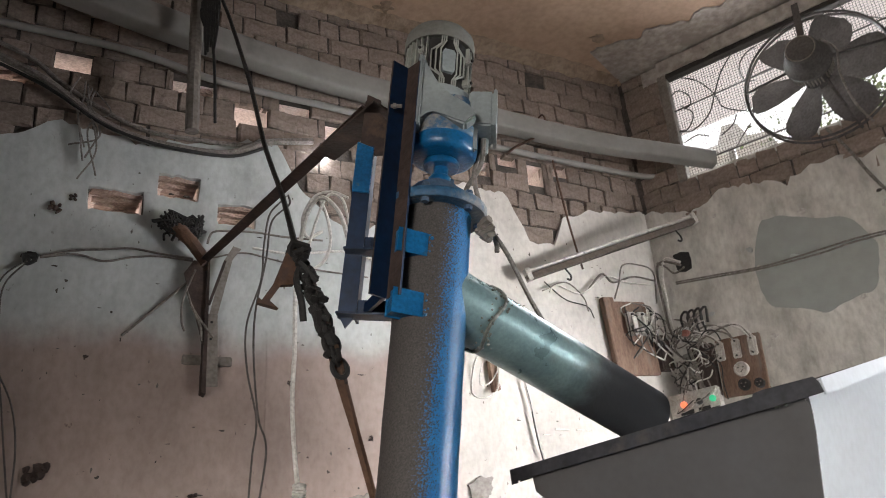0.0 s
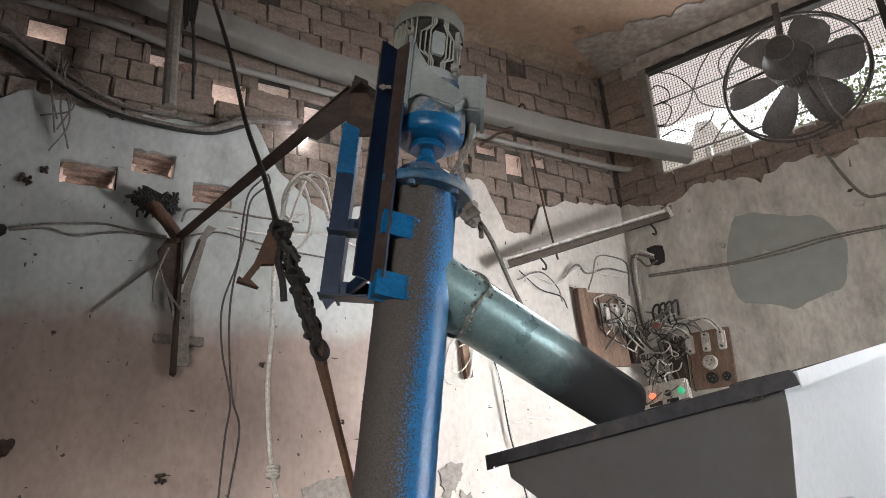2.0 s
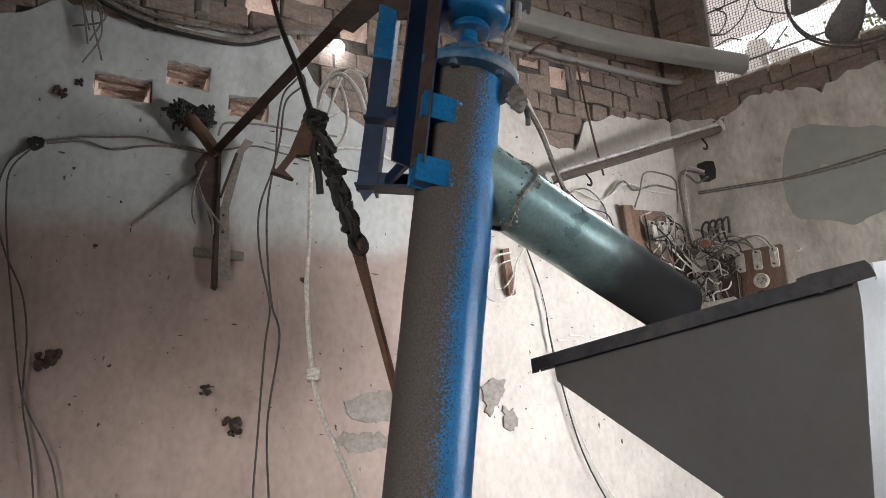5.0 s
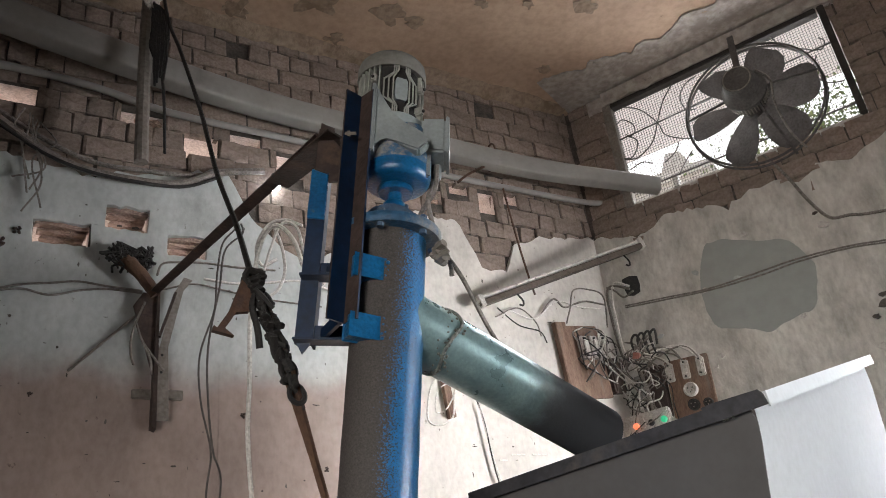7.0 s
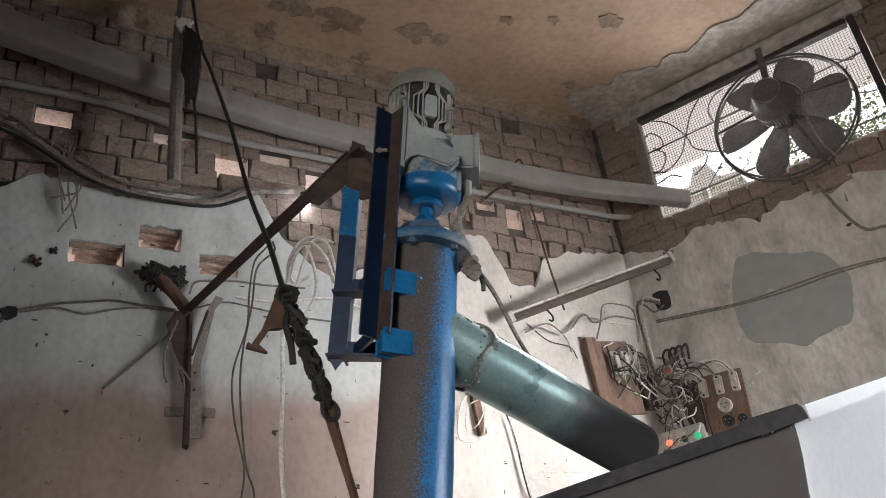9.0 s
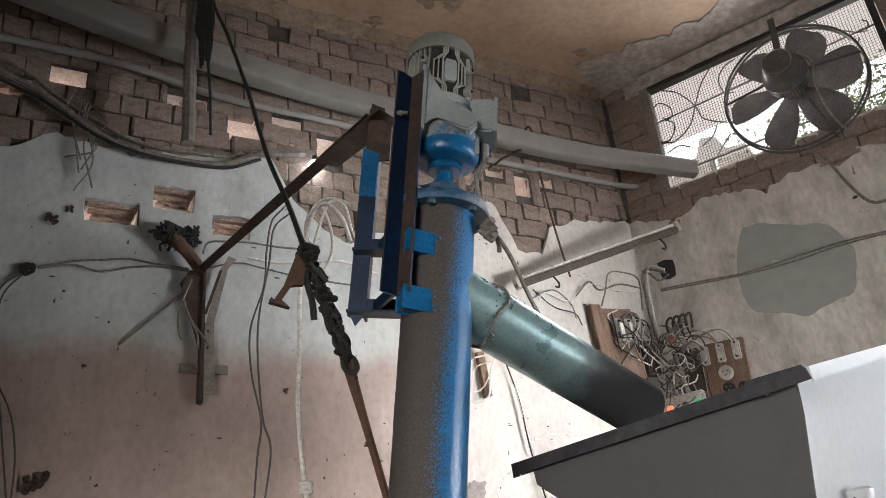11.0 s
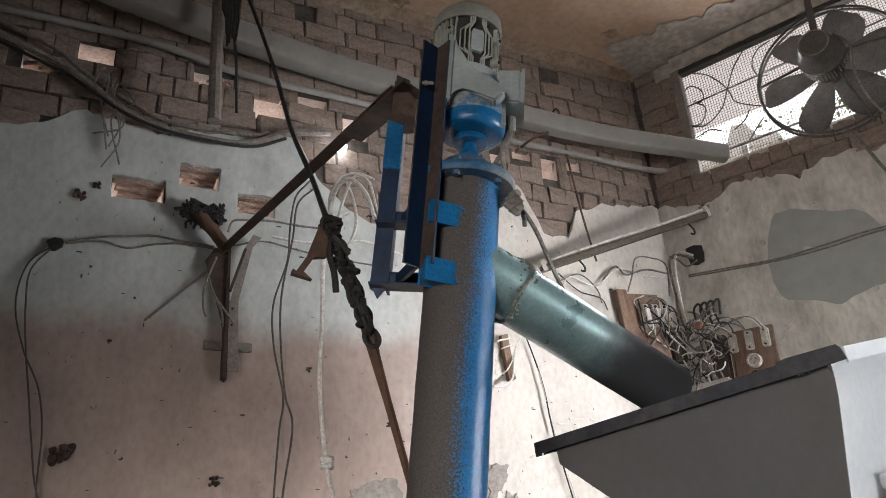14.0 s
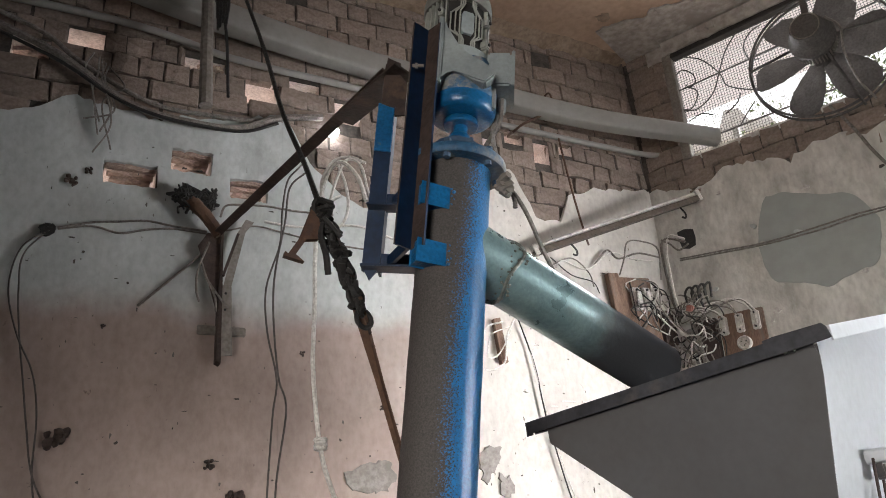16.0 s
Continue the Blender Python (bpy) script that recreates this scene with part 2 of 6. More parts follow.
BATTEN = material("brown_batten_paint", (0.075, 0.056, 0.043), (0.105, 0.082, 0.065), scale=10, fine=60, rough=0.75)
# timber darkened against the glare of the lamp behind it
FRAME = material("dark_timber", (0.03, 0.026, 0.022), (0.052, 0.045, 0.039), scale=10, fine=60, rough=0.9)
FANM = material("sooty_fan_metal", (0.085, 0.077, 0.072), (0.125, 0.115, 0.108), scale=10, fine=80, rough=0.85)
RED = material("red_plastic", (0.38, 0.13, 0.10), (0.46, 0.18, 0.14), scale=20, rough=0.4)
RUST = material("rusty_strap", (0.075, 0.04, 0.025), (0.13, 0.07, 0.042), (0.08, 0.05, 0.04), scale=14, fine=80, rough=0.85, bump=0.4)


def dusty_shaded_flank(name):
    """Brown dust with shade painted in on one flank, blue enamel beyond a speckled edge."""
    m = material(name, (0.004, 0.118, 0.31), (0.007, 0.170, 0.42), (0.012, 0.10, 0.23), scale=9, fine=150, rough=0.36, bump=0.4, dist=0.005)
    nt = m.node_tree
    n, link = nt.nodes, nt.links.new
    bsdf = n["Principled BSDF"]
    old = bsdf.inputs["Base Color"].links[0].from_socket
    tc = n.new("ShaderNodeTexCoord")
    sep = n.new("ShaderNodeSeparateXYZ")
    link(tc.outputs["Object"], sep.inputs[0])
    spray = n.new("ShaderNodeTexNoise")
    spray.inputs["Scale"].default_value, spray.inputs["Detail"].default_value, spray.inputs["Roughness"].default_value = 260, 4, 0.65
    link(tc.outputs["Object"], spray.inputs["Vector"])
    ma = n.new("ShaderNodeMath")
    ma.operation = "MULTIPLY_ADD"
    ma.inputs[1].default_value = 0.17
    link(spray.outputs["Fac"], ma.inputs[0])
    top = n.new("ShaderNodeMapRange")
    top.inputs["From Min"].default_value, top.inputs["From Max"].default_value = 1.95, 2.36
    top.inputs["To Min"].default_value, top.inputs["To Max"].default_value = 0.024, 0.050
    link(sep.outputs["Z"], top.inputs["Value"])
    sub = n.new("ShaderNodeMath")
    sub.operation = "SUBTRACT"
    link(sep.outputs["X"], sub.inputs[0])
    link(top.outputs[0], sub.inputs[1])
    link(sub.outputs[0], ma.inputs[2])
    mr = n.new("ShaderNodeMapRange")
    mr.inputs["From Min"].default_value, mr.inputs["From Max"].default_value = 0.076, 0.096
    link(ma.outputs[0], mr.inputs["Value"])
    dust = n.new("ShaderNodeValToRGB")
    dust.color_ramp.elements[0].color, dust.color_ramp.elements[1].color = (0.040, 0.035, 0.032, 1), (0.088, 0.077, 0.070, 1)
    dust.color_ramp.elements[0].position, dust.color_ramp.elements[1].position = 0.33, 0.68
    link(spray.outputs["Fac"], dust.inputs[0])
    mx = n.new("ShaderNodeMix")
    mx.data_type = "RGBA"
    link(mr.outputs[0], mx.inputs["Factor"])
    link(dust.outputs[0], mx.inputs["A"])
    link(old, mx.inputs["B"])
    link(mx.outputs["Result"], bsdf.inputs["Base Color"])
    dull = n.new("ShaderNodeMapRange")              # the dust is dull, the enamel glossy
    dull.inputs["To Min"].default_value, dull.inputs["To Max"].default_value = 0.75, 0.34
    link(mr.outputs[0], dull.inputs["Value"])
    link(dull.outputs[0], bsdf.inputs["Roughness"])
    return m


PIPE = dusty_shaded_flank("dusty_shaded_pipe")


def shaded_mouth(name, axis, at, soft):
    """Green-grey steel; the hopper's shade is painted dark and dull on its lower end."""
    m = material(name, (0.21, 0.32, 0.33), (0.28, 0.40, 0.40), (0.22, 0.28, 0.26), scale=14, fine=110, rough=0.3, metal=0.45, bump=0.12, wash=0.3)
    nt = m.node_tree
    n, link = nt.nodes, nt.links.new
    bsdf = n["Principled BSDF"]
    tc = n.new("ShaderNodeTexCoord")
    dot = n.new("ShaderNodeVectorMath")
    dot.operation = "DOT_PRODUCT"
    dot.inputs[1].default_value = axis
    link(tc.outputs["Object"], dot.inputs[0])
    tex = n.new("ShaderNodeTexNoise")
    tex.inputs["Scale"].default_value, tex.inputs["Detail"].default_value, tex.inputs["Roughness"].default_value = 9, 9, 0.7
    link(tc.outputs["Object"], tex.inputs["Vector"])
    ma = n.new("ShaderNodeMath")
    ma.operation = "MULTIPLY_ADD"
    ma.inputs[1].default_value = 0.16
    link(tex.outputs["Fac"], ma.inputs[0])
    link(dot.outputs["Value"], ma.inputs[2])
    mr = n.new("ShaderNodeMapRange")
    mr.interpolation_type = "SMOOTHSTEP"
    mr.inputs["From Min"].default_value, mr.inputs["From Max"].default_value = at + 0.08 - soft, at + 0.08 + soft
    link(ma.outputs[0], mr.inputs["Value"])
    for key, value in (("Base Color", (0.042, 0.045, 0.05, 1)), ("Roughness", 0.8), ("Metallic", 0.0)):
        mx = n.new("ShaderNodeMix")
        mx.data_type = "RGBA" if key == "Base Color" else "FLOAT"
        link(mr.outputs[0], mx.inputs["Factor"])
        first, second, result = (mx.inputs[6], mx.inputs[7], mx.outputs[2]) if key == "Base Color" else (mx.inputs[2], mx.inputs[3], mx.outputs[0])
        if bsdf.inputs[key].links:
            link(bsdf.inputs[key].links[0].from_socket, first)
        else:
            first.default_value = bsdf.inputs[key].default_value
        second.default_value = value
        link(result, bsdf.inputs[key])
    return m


TUBE = shaded_mouth("shaded_outlet_steel", (0.755, 0.612, -0.24), -0.115, 0.085)

# ---- building helpers ----


def part(name, bm, mat, parent=None, label="", smooth=False):
    me = bpy.data.meshes.new(name)
    bmesh.ops.recalc_face_normals(bm, faces=bm.faces)
    bm.to_mesh(me)
    bm.free()
    for mt in (mat if isinstance(mat, (list, tuple)) else [mat]):
        me.materials.append(mt)
    if smooth:
        for p in me.polygons:
            p.use_smooth = True
        me.set_sharp_from_angle(angle=radians(38))
    ob = new(name, me)
    ob.parent = parent
    if label:
        tagged(ob, label)
    return ob


def empty(name, m=None, label="", category="", group="", kind=""):
    ob = new(name)
    ob.empty_display_size = 0.05
    if m is not None:
        ob.matrix_world = m
    return tagged(ob, label, category, group, kind)


def box(bm, x0, x1, y0, y1, z0, z1, bevel=0.0, m=None, mat=0):
    vs = [bm.verts.new((x, y, z)) for x in (x0, x1) for y in (y0, y1) for z in (z0, z1)]
    fs = [bm.faces.new([vs[i] for i in q]) for q in ((0, 1, 3, 2), (4, 6, 7, 5), (0, 4, 5, 1), (2, 3, 7, 6), (0, 2, 6, 4), (1, 5, 7, 3))]
    for f in fs:
        f.material_index = mat
    if m is not None:
        bmesh.ops.transform(bm, matrix=m, verts=vs)
    if bevel:
        es = {e for f in fs for e in f.edges}
        bmesh.ops.bevel(bm, geom=list(es), offset=bevel, segments=2, affect="EDGES", clamp_overlap=True)
    return bm


def boxed(*a, **k):
    return box(bmesh.new(), *a, **k)


def lathe(bm, rings, n=40, m=None, closed=True, centre=(0, 0)):
    """Rings of (radius, z), turned round the upright axis."""
    loops = []
    for r, z in rings:
        loops.append([bm.verts.new((centre[0] + r * math.cos(2 * math.pi * i / n), centre[1] + r * math.sin(2 * math.pi * i / n), z)) for i in range(n)])
    for a, b in zip(loops, loops[1:]):
        for i in range(n):
            bm.faces.new((a[i], a[(i + 1) % n], b[(i + 1) % n], b[i]))
    if closed:
        bm.faces.new(loops[0][::-1])
        bm.faces.new(loops[-1])
    if m is not None:
        bmesh.ops.transform(bm, matrix=m, verts=[v for lp in loops for v in lp])
    return bm


def along(a, b):
    """A frame at a whose z points to b."""
    a, b = Vector(a), Vector(b)
    return Matrix.Translation(a) @ (b - a).to_track_quat("Z", "Y").to_matrix().to_4x4()


def rod(bm, a, b, r, n=12):
    return lathe(bm, [(r, 0), (r, (Vector(b) - Vector(a)).length)], n, along(a, b))


def smooth_line(pts, steps=8):
    """A Catmull-Rom curve through the points."""
    p = [Vector(q) for q in pts]
    p = [2 * p[0] - p[1]] + p + [2 * p[-1] - p[-2]]
    out = []
    for i in range(1, len(p) - 2):
        a, b, c, d = p[i - 1:i + 3]
        for k in range(steps):
            t = k / steps
            out.append(0.5 * (2 * b + (c - a) * t + (2 * a - 5 * b + 4 * c - d) * t * t + (3 * b - a - 3 * c + d) * t ** 3))
    return out + [p[-2]]


def sweep(bm, pts, r, n=8, steps=8, radii=None):
    """A round tube along a smooth curve."""
    line = smooth_line(pts, steps)
    ring, side = [], None
    for i, q in enumerate(line):
        way = (line[min(i + 1, len(line) - 1)] - line[max(i - 1, 0)]).normalized()
        if side is None:
            side = way.orthogonal().normalized()
        side = (side - side.dot(way) * way).normalized()
        up = way.cross(side)
        rr = r if radii is None else radii[0] + (radii[1] - radii[0]) * i / (len(line) - 1)
        ring.append([bm.verts.new(q + rr * (side * math.cos(2 * math.pi * k / n) + up * math.sin(2 * math.pi * k / n))) for k in range(n)])
    for a, b in zip(ring, ring[1:]):
        for k in range(n):
            bm.faces.new((a[k], a[(k + 1) % n], b[(k + 1) % n], b[k]))
    bm.faces.new(ring[0][::-1])
    bm.faces.new(ring[-1])
    return bm


def cable(name, pts, r, mat, label, category="cable", group="", n=7):
    return tagged(part(name, sweep(bmesh.new(), pts, r, n), mat, smooth=True), label, category, group)


def angle_iron(bm, length, leg, thick, m=None):
    """An L profile along z with its edge at the origin, its legs along +x and +y."""
    prof = [(0, 0), (leg, 0), (leg, thick), (thick, thick), (thick, leg), (0, leg)]
    lo = [bm.verts.new((x, y, 0)) for x, y in prof]
    hi = [bm.verts.new((x, y, length)) for x, y in prof]
    for i in range(6):
        bm.faces.new((lo[i], lo[(i + 1) % 6], hi[(i + 1) % 6], hi[i]))
    bm.faces.new(lo[::-1])
    bm.faces.new(hi)
    if m is not None:
        bmesh.ops.transform(bm, matrix=m, verts=lo + hi)
    return bm


def prism(bm, outline, y0, y1, m=None):
    """An outline in x and z, between two depths."""
    a = [bm.verts.new((x, y0, z)) for x, z in outline]
    b = [bm.verts.new((x, y1, z)) for x, z in outline]
    k = len(outline)
    for i in range(k):
        bm.faces.new((a[i], a[(i + 1) % k], b[(i + 1) % k], b[i]))
    bm.faces.new(a)
    bm.faces.new(b[::-1])
    if m is not None:
        bmesh.ops.transform(bm, matrix=m, verts=a + b)
    return bm


def pierced_wall(x0, x1, z0, z1, holes, y0, y1):
    """A thick wall in x and z with openings right through it; material 1 in the reveals."""
    bm = bmesh.new()
    xs = sorted({x0, x1, *(h[0] for h in holes), *(h[1] for h in holes)})
    zs = sorted({z0, z1, *(h[2] for h in holes), *(h[3] for h in holes)})
    solid = lambda i, j: 0 <= i < len(xs) - 1 and 0 <= j < len(zs) - 1 and not any(
        h[0] <= (xs[i] + xs[i + 1]) / 2 <= h[1] and h[2] <= (zs[j] + zs[j + 1]) / 2 <= h[3] for h in holes)
    at = {}

    def v(i, j, k):
        if (i, j, k) not in at:
            at[i, j, k] = bm.verts.new((xs[i], (y0, y1)[k], zs[j]))
        return at[i, j, k]
    for i in range(len(xs) - 1):
        for j in range(len(zs) - 1):
            if not solid(i, j):
                continue
            bm.faces.new((v(i, j, 0), v(i + 1, j, 0), v(i + 1, j + 1, 0), v(i, j + 1, 0)))
            bm.faces.new((v(i, j, 1), v(i, j + 1, 1), v(i + 1, j + 1, 1), v(i + 1, j, 1)))
            for (a, b), (di, dj) in (((( i, j), (i + 1, j)), (0, -1)), (((i + 1, j), (i + 1, j + 1)), (1, 0)),
                                     (((i + 1, j + 1), (i, j + 1)), (0, 1)), (((i, j + 1), (i, j)), (-1, 0))):
                if not solid(i + di, j + dj):
                    bm.faces.new((v(*a, 0), v(*a, 1), v(*b, 1), v(*b, 0))).material_index = 1
    return bm


def interp(x, pts):
    for (a, p), (b, q) in zip(pts, pts[1:]):
        if a <= x <= b:
            return p + (q - p) * (x - a) / (b - a) if b > a else p
    return pts[0][1] if x < pts[0][0] else pts[-1][1]


def plaster_sheet(x0, x1, low, top, holes, thick, seed, z0=0.0, step=0.03):
    """A coat of plaster with a broken upper edge: x along, y into the wall (0 is its face), z up."""
    bm = bmesh.new()
    xs = sorted({x0 + i * step for i in range(int((x1 - x0) / step) + 1)} | {x1} | {v for h in holes for v in h[:2] if x0 < v < x1})
    xs = [x for i, x in enumerate(xs) if i == 0 or x - xs[i - 1] > 0.004]
    rows = sorted({z0 + (low - z0) * i / 30 for i in range(31)} | {v for h in holes for v in h[2:] if z0 < v < low})
    extra = 8
    grid = []
    for x in xs:
        t = top(x) + 0.035 * noise.noise((x * 9, seed, 0)) + 0.02 * noise.noise((x * 31, seed, 2))
        col = rows + [low + (max(t, low + 0.02) - low) * (k + 1) / extra for k in range(extra)]
        grid.append([bm.verts.new((x, 0.008 * noise.noise((x * 1.5, z * 1.5, seed)) + 0.0035 * noise.noise((x * 8, z * 8, seed)), z)) for z in col])
    inside = lambda x, z: any(h[0] - 0.001 < x < h[1] + 0.001 and h[2] - 0.001 < z < h[3] + 0.001 for h in holes)
    for a, b in zip(grid, grid[1:]):
        for j in range(len(a) - 1):
            q = (a[j], b[j], b[j + 1], a[j + 1])
            c = sum((w.co for w in q), Vector()) / 4
            if not inside(c.x, c.z):
                bm.faces.new(q)
    edges = [e for e in bm.edges if len(e.link_faces) == 1]
    for w in {w for e in edges for w in e.verts}:
        if any(h[0] - 0.01 < w.co.x < h[1] + 0.01 and h[2] - 0.01 < w.co.z < h[3] + 0.01 for h in holes):
            w.co += Vector((0.016 * noise.noise((w.co.x * 25, w.co.z * 25, 1)), 0.004 + 0.006 * noise.noise((w.co.x * 40, w.co.z * 40, 8)), 0.016 * noise.noise((w.co.x * 25, w.co.z * 25, 6))))
    got = bmesh.ops.extrude_edge_only(bm, edges=edges)
    for w in got["geom"]:
        if isinstance(w, bmesh.types.BMVert):
            w.co.y += thick
    for w in [w for w in bm.verts if not w.link_faces]:
        bm.verts.remove(w)
    return bm


# ---- structure ----
LOWER_HOLES = [(-0.055, 0.18, 3.326, 3.443), (0.24, 0.437, 3.442, 3.565), (0.532, 0.724, 3.331, 3.449)]
UPPER_HOLES = [(-0.52, -0.355, 3.95, 4.06), (-0.286, -0.12, 4.075, 4.17), (0.27, 0.477, 4.065, 4.14), (0.59, 0.765, 3.925, 4.075), (0.83, 1.0, 4.04, 4.125),
               (1.09, 1.245, 3.91, 4.04), (2.044, 2.14, 3.9, 4.0), (2.206, 2.337, 4.0, 4.09), (2.414, 2.53, 3.895, 4.04), (2.609, 2.714, 3.99, 4.09)]
HOLES = LOWER_HOLES + UPPER_HOLES
BACK_TOP = [(-3.0, 3.6), (-0.5, 3.62), (-0.374, 3.668), (-0.2, 3.78), (-0.125, 3.747), (0.1, 3.709), (0.45, 3.77), (0.765, 3.864), (0.826, 3.82),
            (0.948, 3.6), (1.13, 3.43), (1.25, 3.38), (1.5, 3.5), (1.8, 3.78), (1.951, 3.80), (2.222, 3.78), (2.314, 3.60), (2.353, 3.475), (2.536, 3.476),
            (2.618, 3.682), (2.805, 3.748), (3.24, 3.82), (3.289, 3.82)]
RIGHT_TOP = [(0, 3.8), (0.035, 3.799), (0.34, 3.72), (0.553, 3.797), (0.863, 3.732), (0.892, 3.652), (0.928, 3.716), (1.241, 3.753), (1.314, 3.68),
             (1.433, 3.759), (1.621, 3.72), (2.2, 3.9), (7.2, 4.0)]

floor = part("floor", boxed(-3.2, 8.5, -4.2, 5.0, -0.15, 0.0), FLOOR)
tagged(floor, "unseen concrete floor, kept dark to cut bounce light", "floor", kind="structure")
ground = part("ground", boxed(-150, 150, -150, 150, -0.4, -0.2), GROUND)
tagged(ground, "unseen pale ground outside that bounces sun into the vent holes", "ground", kind="structure")

wall_back = part("wall_back", pierced_wall(-3.0, 3.45, 0, CEIL + 0.1, HOLES, YB + 0.03, YB + 0.26), [MORTAR, HOLE])
tagged(wall_back, "old brick wall with vent holes under peeling whitewashed plaster", "wall", kind="structure")
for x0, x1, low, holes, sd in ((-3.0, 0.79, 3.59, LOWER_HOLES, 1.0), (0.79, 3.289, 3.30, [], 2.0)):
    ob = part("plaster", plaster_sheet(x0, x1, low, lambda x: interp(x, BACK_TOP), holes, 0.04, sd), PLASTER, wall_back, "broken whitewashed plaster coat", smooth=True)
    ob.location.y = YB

WIN = (0.326, 1.76, 3.96, 4.745)
DOOR = (3.4, 5.6, 0.0, 2.3)
wall_right = part("wall_right", pierced_wall(-0.1, 7.2, 0, CEIL + 0.1, [(WIN[0] - 0.14, WIN[1] + 0.05, WIN[2], CEIL + 0.09), DOOR], 0.03, 0.26), [MORTAR, DIM_PLASTER])
wall_right.matrix_world = right_frame(0, 0)
tagged(wall_right, "brick wall with grey plaster below a high window", "wall", kind="structure")
part("plaster", plaster_sheet(0.0, 3.4, 3.5, lambda x: interp(x, RIGHT_TOP), [], 0.04, 5.0), PLASTER_R, wall_right, "grey broken plaster coat", smooth=True)
part("plaster", plaster_sheet(3.4, 5.6, 3.5, lambda x: interp(x, RIGHT_TOP), [], 0.04, 6.0, z0=2.3), PLASTER_R, wall_right, "grey broken plaster coat", smooth=True)
part("plaster", plaster_sheet(5.6, 7.2, 3.5, lambda x: interp(x, RIGHT_TOP), [], 0.04, 7.0), PLASTER_R, wall_right, "grey broken plaster coat", smooth=True)

# unseen walls added to close the room, dim to cut bounce light
REND = on_right(7.2, 0)
wall_left = part("wall_left", pierced_wall(-4.2, YB + 0.26, 0, CEIL + 0.1, [(-3.0, -1.4, 1.05, 2.25)], 3.0, 3.2), [DIM_PLASTER, DIM_PLASTER])
wall_left.matrix_world = Matrix.Rotation(radians(90), 4, "Z")
tagged(wall_left, "unseen dim plaster side wall with an added light opening", "wall", kind="structure")
wall_rear = part("wall_rear", boxed(-3.0, 6.6, -4.2, -4.0, 0, CEIL + 0.1), DIM_PLASTER)
tagged(wall_rear, "unseen dim plaster rear wall", "wall", kind="structure")
wall_side = part("wall_side", boxed(REND.x - 0.02, REND.x + 0.2, -4.0, REND.y + 0.1, 0, CEIL + 0.1), DIM_PLASTER)
tagged(wall_side, "unseen dim plaster side wall", "wall", kind="structure")

def ceiling_z(x, y):
    """The uneven underside of the ceiling."""
    return CEIL + 0.02 * noise.noise((x * 0.9, y * 0.9, 4)) + 0.006 * noise.noise((x * 5, y * 5, 9))


bm = bmesh.new()
nx, ny = 90, 80
cv = [[None] * (ny + 1) for _ in range(nx + 1)]
for j in range(ny + 1):
    y = -4.0 + 7.6 * j / ny
    x1 = 3.289 + (3.554 - y) * 0.4295 / 0.9030 + 0.05        # the window wall's line
    for i in range(nx + 1):
        x = -3.0 + (x1 + 3.0) * i / nx
        cv[i][j] = bm.verts.new((x, y, ceiling_z(x, y)))
for i in range(nx):
    for j in range(ny):
        bm.faces.new((cv[i][j], cv[i + 1][j], cv[i + 1][j + 1], cv[i][j + 1]))
prism_top = [bm.verts.new((x, y, CEIL + h)) for h in (0.08, 0.22) for x, y in ((-3.2, -4.2), (7.3, -4.2), (3.45, 3.85), (-3.2, 3.85))]
for q in ((0, 1, 2, 3), (4, 5, 6, 7), (0, 1, 5, 4), (1, 2, 6, 5), (2, 3, 7, 6), (3, 0, 4, 7)):
    bm.faces.new([prism_top[i] for i in q])
ceiling = part("ceiling", bm, CEILING, smooth=True)
tagged(ceiling, "stained brown plaster ceiling with flaking patches", "ceiling", kind="structure")
bm = bmesh.new()
edge = [(0.02, 0.47), (0.13, 0.45), (0.32, 0.36), (0.44, 0.41), (0.65, 0.30), (0.76, 0.35), (0.85, 0.29), (1.05, 0.39), (1.26, 0.38), (1.38, 0.41), (2.0, 0.45), (3.2, 0.5)]
cols = []
for i in range(107):
    s = 0.02 + 3.18 * i / 106
    w = interp(s, edge) + 0.03 * noise.noise((s * 7, 3, 3)) + 0.03 * noise.noise((s * 19, 3, 3))
    lift = lambda d: ceiling_z(*on_right(s, 0, d)[:2]) - CEIL
    cols.append([bm.verts.new((s, -w * k / 10, lift(w * k / 10) - 0.009 + 0.004 * noise.noise((s * 17, w * k * 1.7, 4)))) for k in range(11)] + [bm.verts.new((s, -w - 0.004, lift(w) + 0.004))])
for a, b in zip(cols, cols[1:]):
    for k in range(11):
        bm.faces.new((a[k], b[k], b[k + 1], a[k + 1]))
for i in range(40):
    s = 0.30 + 1.55 * i / 39
    cols[i] = [bm.verts.new((s, y, z)) for y, z in ((-0.05, -0.02), (-0.035, -0.05 + 0.01 * noise.noise((s * 7, 1, 1))), (-0.02, -0.105 + 0.02 * noise.noise((s * 9, 5, 1)) + 0.012 * noise.noise((s * 31, 5, 1))), (0.03, -0.11))]
for a, b in zip(cols[:40], cols[1:40]):
    for k in range(3):
        bm.faces.new((a[k], b[k], b[k + 1], a[k + 1]))
ob = part("cement_patch", bm, CEIL_GREY, ceiling, "grey cement patch along the window wall", smooth=True)
ob.matrix_world = right_frame(0, CEIL)

# torn plaster lip where the ceiling meets the brick wall
bm = bmesh.new()
cols = []
